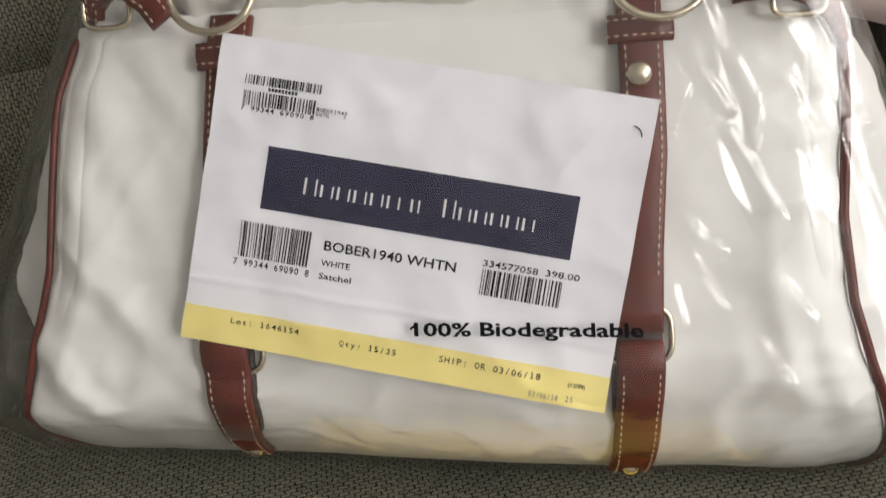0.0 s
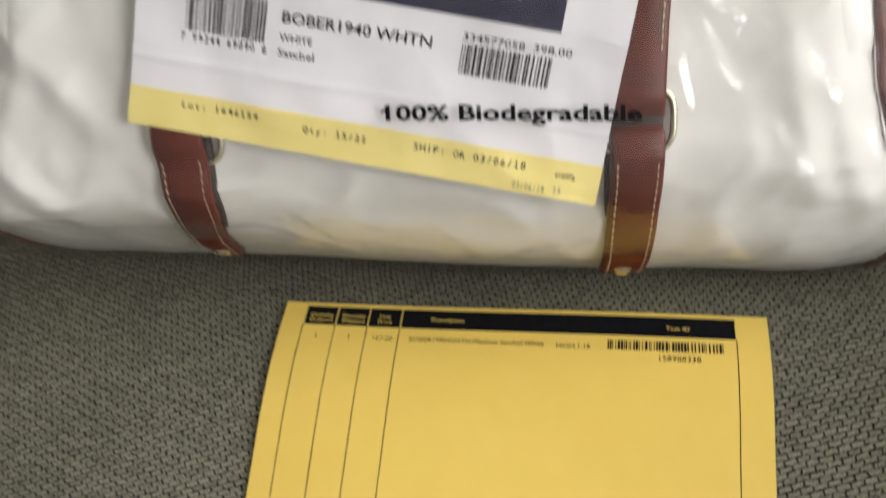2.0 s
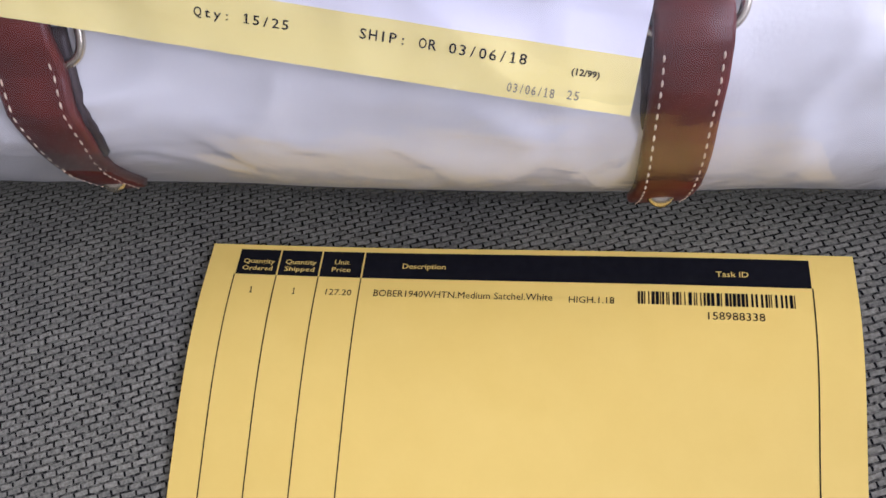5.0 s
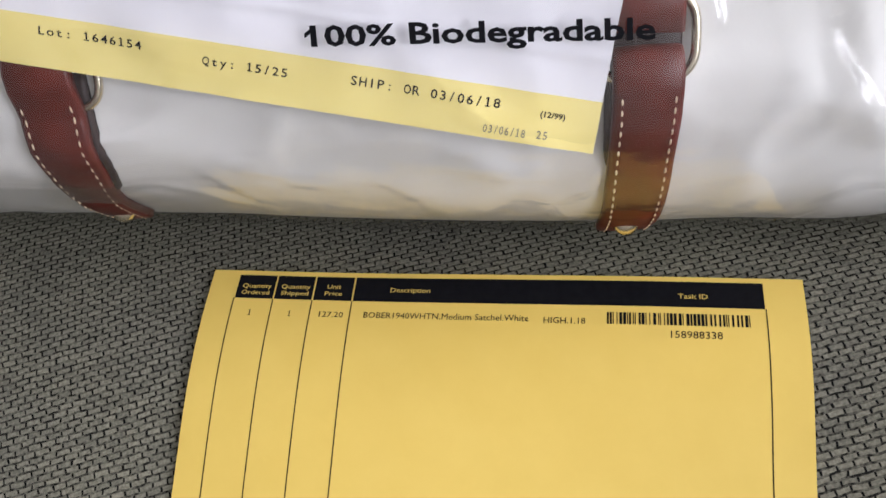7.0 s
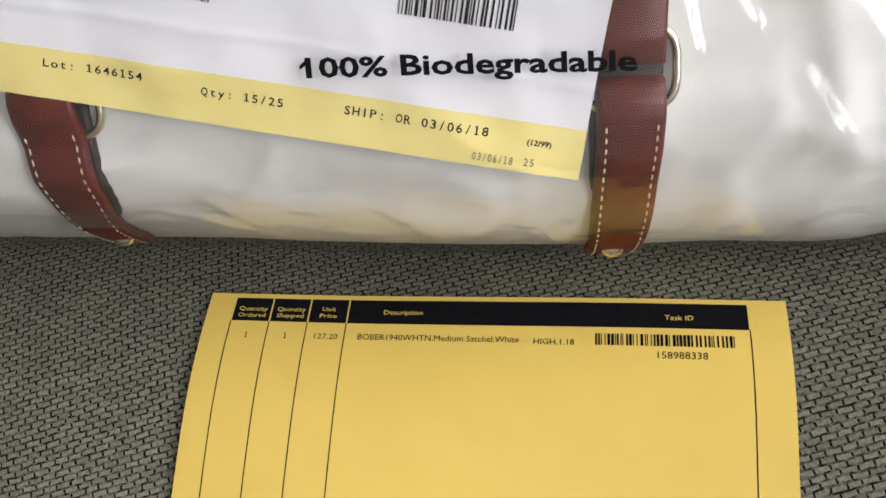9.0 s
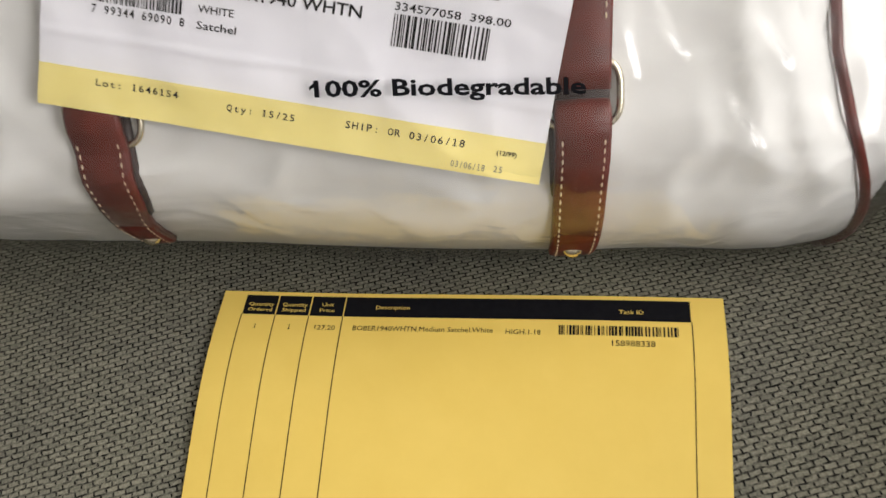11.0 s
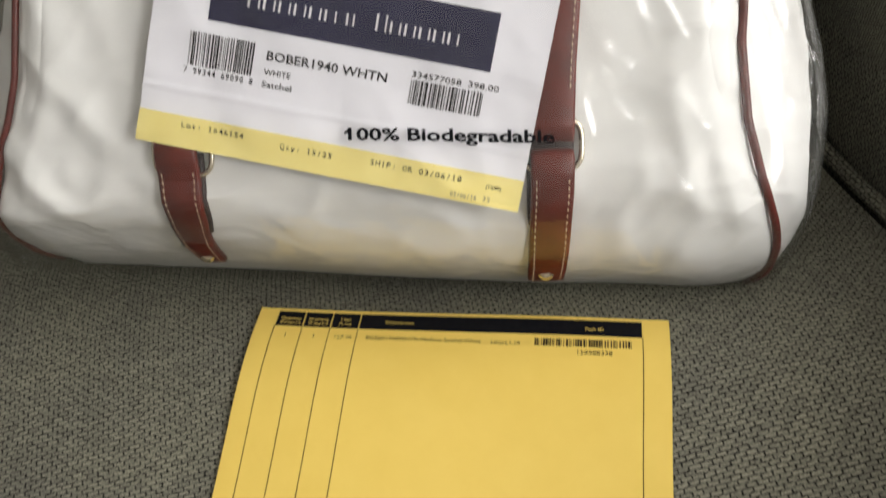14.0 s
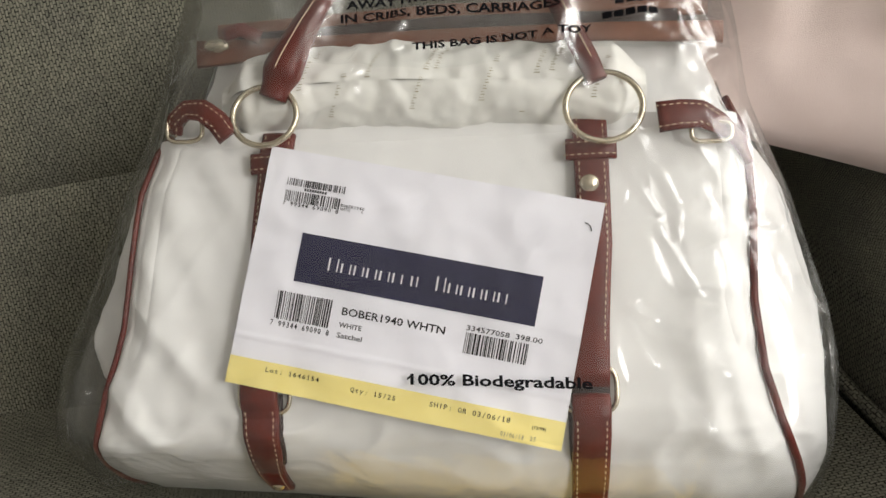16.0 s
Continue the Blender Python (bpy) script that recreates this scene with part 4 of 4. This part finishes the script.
def folded(u, v, which):
    best = 0.0
    for u0, v0, u1, v1, h, wide in which:
        du, dv = u1 - u0, v1 - v0
        ln = du * du + dv * dv
        t = ((u - u0) * du + (v - v0) * dv) / ln
        if -0.05 < t < 1.05:
            d = abs((u - u0) * dv - (v - v0) * du) / math.sqrt(ln) + 0.0009 * wob(u, v, 6, 70)
            best = max(best, h * max(0.0, 1 - abs(d) / wide) * max(0.0, 1 - abs(2 * t - 1) ** 3))
    return best


def crinkle(u, v):
    """Creases of the film: long slanting ones over the free end of the front, softer ones elsewhere."""
    right = smooth(0.105, 0.135, u)
    top = smooth(0.085, 0.12, v)
    low = smooth(-0.06, -0.09, v)
    q = u + 0.36 * v
    keep = 0.15 + 0.85 * smooth(-0.05, 0.06, v)
    streak = keep * ridge(q * 42, v * 9, 1, 3.2) + 0.7 * keep * ridge(q * 75, v * 14, 4, 3.0)
    fold = ridge(u * 22 + v * 8, v * 22 - u * 9, 7, 3.0)
    bag_out = 0.0022 * wob(u, v, 2, 16)
    return 0.0008 * ridge(u * 26 - v * 12, v * 20 + u * 10, 11, 2.2) * right + (0.0016 * streak * right + (folded(u, v, FOLDS) if u > 0.1 else 0.0)) * (1 - low) + 0.6 * (folded(u, v, LOW_FOLDS) if v < -0.04 else 0.0) + (0.0050 * fold + 0.0028 * right * ridge(u * 60 + v * 22, v * 52 - u * 30, 15, 2.6)) * top + (0.0012 * ridge(u * 14 + v * 10, v * 46 - u * 8, 9, 2.2) + 0.0005 * ridge(u * 40 - v * 30, v * 70, 3, 2.2) + 0.0003 * ridge(u * 90 + v * 60, v * 120, 8, 2.2)) * low * smooth(-0.122, -0.106, v) + bag_out * (0.25 + right + top + 0.9 * low) + 0.0006 * wob(u, v, 4, 55)


def film_w(u, v):
    ul, ur = lerp_table(FILM_L, v), lerp_table(FILM_R, v)
    wf = sum(lerp_table(FILM_F, v + d) for d in (-0.011, -0.0055, 0.0, 0.0055, 0.011)) / 5
    wb = lerp_table(FILM_B, v)
    rim = wf - 0.45 * (wf - wb)
    e = min((u - ul) / 0.052, (ur - u) / 0.046, 1.0)
    k = math.sqrt(max(0.0, 1 - (1 - max(e, 0)) ** 2))
    return rim + (wf + crinkle(u, v) - rim) * k


def film_front(a, b):
    v = -0.125 + 0.385 * b
    ul, ur = lerp_table(FILM_L, v), lerp_table(FILM_R, v)
    t = 0.5 - 0.5 * math.cos(a * math.pi)
    t = 0.6 * a + 0.4 * t
    u = ul + (ur - ul) * t
    return bag_at(u + 0.002 * wob(v, u, 1, 18) * (1 - abs(2 * a - 1)), v, film_w(u, v))


def film_back(a, b):
    v = -0.125 + 0.385 * b
    ul, ur = lerp_table(FILM_L, v), lerp_table(FILM_R, v)
    wf, wb = lerp_table(FILM_F, v), lerp_table(FILM_B, v)
    rim = wf - 0.45 * (wf - wb)
    u = ul + (ur - ul) * a
    k = math.sqrt(max(0.0, 1 - abs(2 * a - 1) ** 6))
    return bag_at(u, v, rim + (wb - rim) * k + 0.002 * wob(u, v, 6, 20) * k)


bm = bm_grid(film_front, 340, 290)
front_film = part("front_film", bm, FILM, wrap)


def flap(v0, v1, off, seed):
    """A loose doubled fold of the film over the satchel's top."""
    def fn(a, b):
        v = v0 + (v1 - v0) * b + 0.012 * wob(a * 3, seed, 0, 1) * (1 - b)
        ul, ur = lerp_table(FILM_L, v) + 0.012, lerp_table(FILM_R, v) - 0.012
        u = ul + (ur - ul) * a
        return bag_at(u, v, film_w(u, v) - off + 0.004 * wob(u, v, seed, 22) + 0.004 * ridge(u * 16 + seed, v * 30, seed, 3))
    return fn


folds = [part("top_fold", bm_grid(flap(0.128, 0.24, 0.006, 3), 120, 60), FILM, wrap), part("top_fold", bm_grid(flap(0.142, 0.24, 0.010, 8), 120, 50), FILM, wrap)]


def edge_fold(table, sgn, wide):
    """The doubled edge of the bag, lying loose beside the satchel."""
    def fn(a, b):
        v = -0.120 + 0.225 * b
        u = lerp_table(table, v) + sgn * (0.0008 - wide * a * (1 + 0.4 * wob(v, 0, 3, 25)))
        wf, wb = lerp_table(FILM_F, v), lerp_table(FILM_B, v)
        return bag_at(u, v, wf - 0.45 * (wf - wb) + 0.004 * math.sin(a * 3.1) + 0.003 * wob(u, v, 5, 35) + 0.003 * ridge(v * 30, a * 2, 4, 3))
    return fn


folds += [part("edge_fold", bm_grid(edge_fold(FILM_L, -1, 0.020), 24, 120), FILM, wrap), part("edge_fold", bm_grid(edge_fold(FILM_R, 1, 0.012), 24, 120), FILM, wrap)]
back_film = part("back_film", bm_grid(film_back, 60, 60), FILM, wrap)
for ob in (front_film, back_film, *folds):
    ob.visible_shadow = False
print_lay = lambda u, v: bag_at(u, v, film_w(u, v) + 0.0011)
text_on("printed_line", "100%", 0.0108, -0.0392, 0.0232, 0.0055, print_lay, INK, front_film, 0.027, -0.001)
part("printed_line", bm_flat([(0.0092, -0.0358), (0.0115, -0.0342), (0.0115, -0.0356), (0.0092, -0.0370)], [(0, 3, 2, 1)], print_lay), INK, front_film)
text_on("printed_line", "Biodegradable", 0.0376, -0.0402, 0.0650, 0.0056, print_lay, INK, front_film, 0.027, -0.0030)
text_on("printed_line", "THIS BAG IS NOT A TOY", 0.0175, 0.1315, 0.0915, 0.0037, print_lay, INK, front_film, 0.03, 0.0035)
text_on("printed_line", "IN CRIBS, BEDS, CARRIAGES", -0.0195, 0.1480, 0.1130, 0.0044, print_lay, INK, front_film, 0.03, 0.0005)
text_on("printed_line", "AWAY FROM BABIES", -0.0165, 0.1553, 0.0800, 0.0044, print_lay, INK, front_film, 0.03, 0.0005)
for k, (u, v, n) in enumerate(((0.114, 0.1405, 5), (0.120, 0.1465, 4))):
    rects_on("small_print", [(u + 0.0055 * i, v, u + 0.0055 * i + 0.0045, v + 0.003) for i in range(n)], print_lay, INK, front_film)["kind"] = "stuff"

# ---- the room ----
def boxes(spans):
    """One mesh of boxes x0, x1, y0, y1, z0, z1."""
    bm = bmesh.new()
    for x0, x1, y0, y1, z0, z1 in spans:
        bmesh.ops.create_cube(bm, size=1.0, matrix=Matrix.Translation(((x0 + x1) / 2, (y0 + y1) / 2, (z0 + z1) / 2)) @ Matrix.Diagonal((x1 - x0, y1 - y0, z1 - z0, 1)))
    return bm


def room_piece(name, spans, material, label, category):
    return tagged(part(name, boxes(spans), material, None, label), category=category, kind="structure")


FRAME_PAINT = surface("window_paint", (0.76, 0.76, 0.74), (0.82, 0.82, 0.80), 0.4, 12)
# Unseen plain room, sized and painted to bounce light onto the sofa.
X0, X1, Y0, Y1, Z0, Z1 = -3.2, 2.0, -3.4, 1.3, -0.42, 2.02
room_piece("floor", [(X0 - 0.1, X1 + 0.1, Y0 - 0.1, Y1 + 0.1, Z0 - 0.1, Z0)], CARPET, "brown carpeted floor", "floor")
room_piece("ceiling", [(X0 - 0.1, X1 + 0.1, Y0 - 0.1, Y1 + 0.1, Z1, Z1 + 0.1)], CEILING_PAINT, "plain white ceiling", "ceiling")
room_piece("wall_north", [(X0 - 0.1, X1 + 0.1, Y1, Y1 + 0.1, Z0, Z1)], WALL_PAINT, "plain painted wall behind the sofa", "wall")
WZ0, WZ1 = 0.85, 1.95
# Openings added to hold the two lamps; neither window is in view.
BAYS = ((-2.05, -0.85), (-0.37, 1.13))
solid = [(Y0, BAYS[0][0]), (BAYS[0][1], BAYS[1][0]), (BAYS[1][1], Y1)]
room_piece("wall_east", [(X1, X1 + 0.1, a, b, Z0, Z1) for a, b in solid] + [(X1, X1 + 0.1, a, b, z0, z1) for a, b in BAYS for z0, z1 in ((Z0, WZ0), (WZ1, Z1))], WALL_PAINT, "plain painted wall with two added window openings", "wall")
room_piece("wall_west", [(X0 - 0.1, X0, Y0, Y1, Z0, Z1)], WALL_PAINT, "plain painted wall", "wall")
room_piece("wall_south", [(X0 - 0.1, X1 + 0.1, Y0 - 0.1, Y0, Z0, Z1)], WALL_PAINT, "plain painted wall", "wall")


def window(name, a, b, x, out):
    """An unseen, added white frame with a middle bar and a sill, set in the opening from a to b of the wall at x."""
    win = thing(name, (x + 0.07 * out, (a + b) / 2, WZ0), "unseen white-framed window, added round a daylight lamp", "window", kind="structure")
    mid = (a + b) / 2
    d0, d1 = sorted((x + 0.05 * out, x + 0.09 * out))
    s0, s1 = sorted((x - 0.06 * out, x - 0.003 * out))
    for p, q, u, v in ((a, a + 0.04, WZ0, WZ1), (b - 0.04, b, WZ0, WZ1), (a + 0.04, b - 0.04, WZ0, WZ0 + 0.04), (a + 0.04, b - 0.04, WZ1 - 0.04, WZ1), (mid - 0.015, mid + 0.015, WZ0 + 0.04, WZ1 - 0.04)):
        part("frame_bar", boxes([(d0, d1, p, q, u, v)]), FRAME_PAINT, win)
    part("sill", boxes([(s0, s1, a, b, WZ0 - 0.03, WZ0)]), FRAME_PAINT, win, "white painted sill")


window("window_1", *BAYS[1], X1, 1)
window("added_fill_window", *BAYS[0], X1, 1)
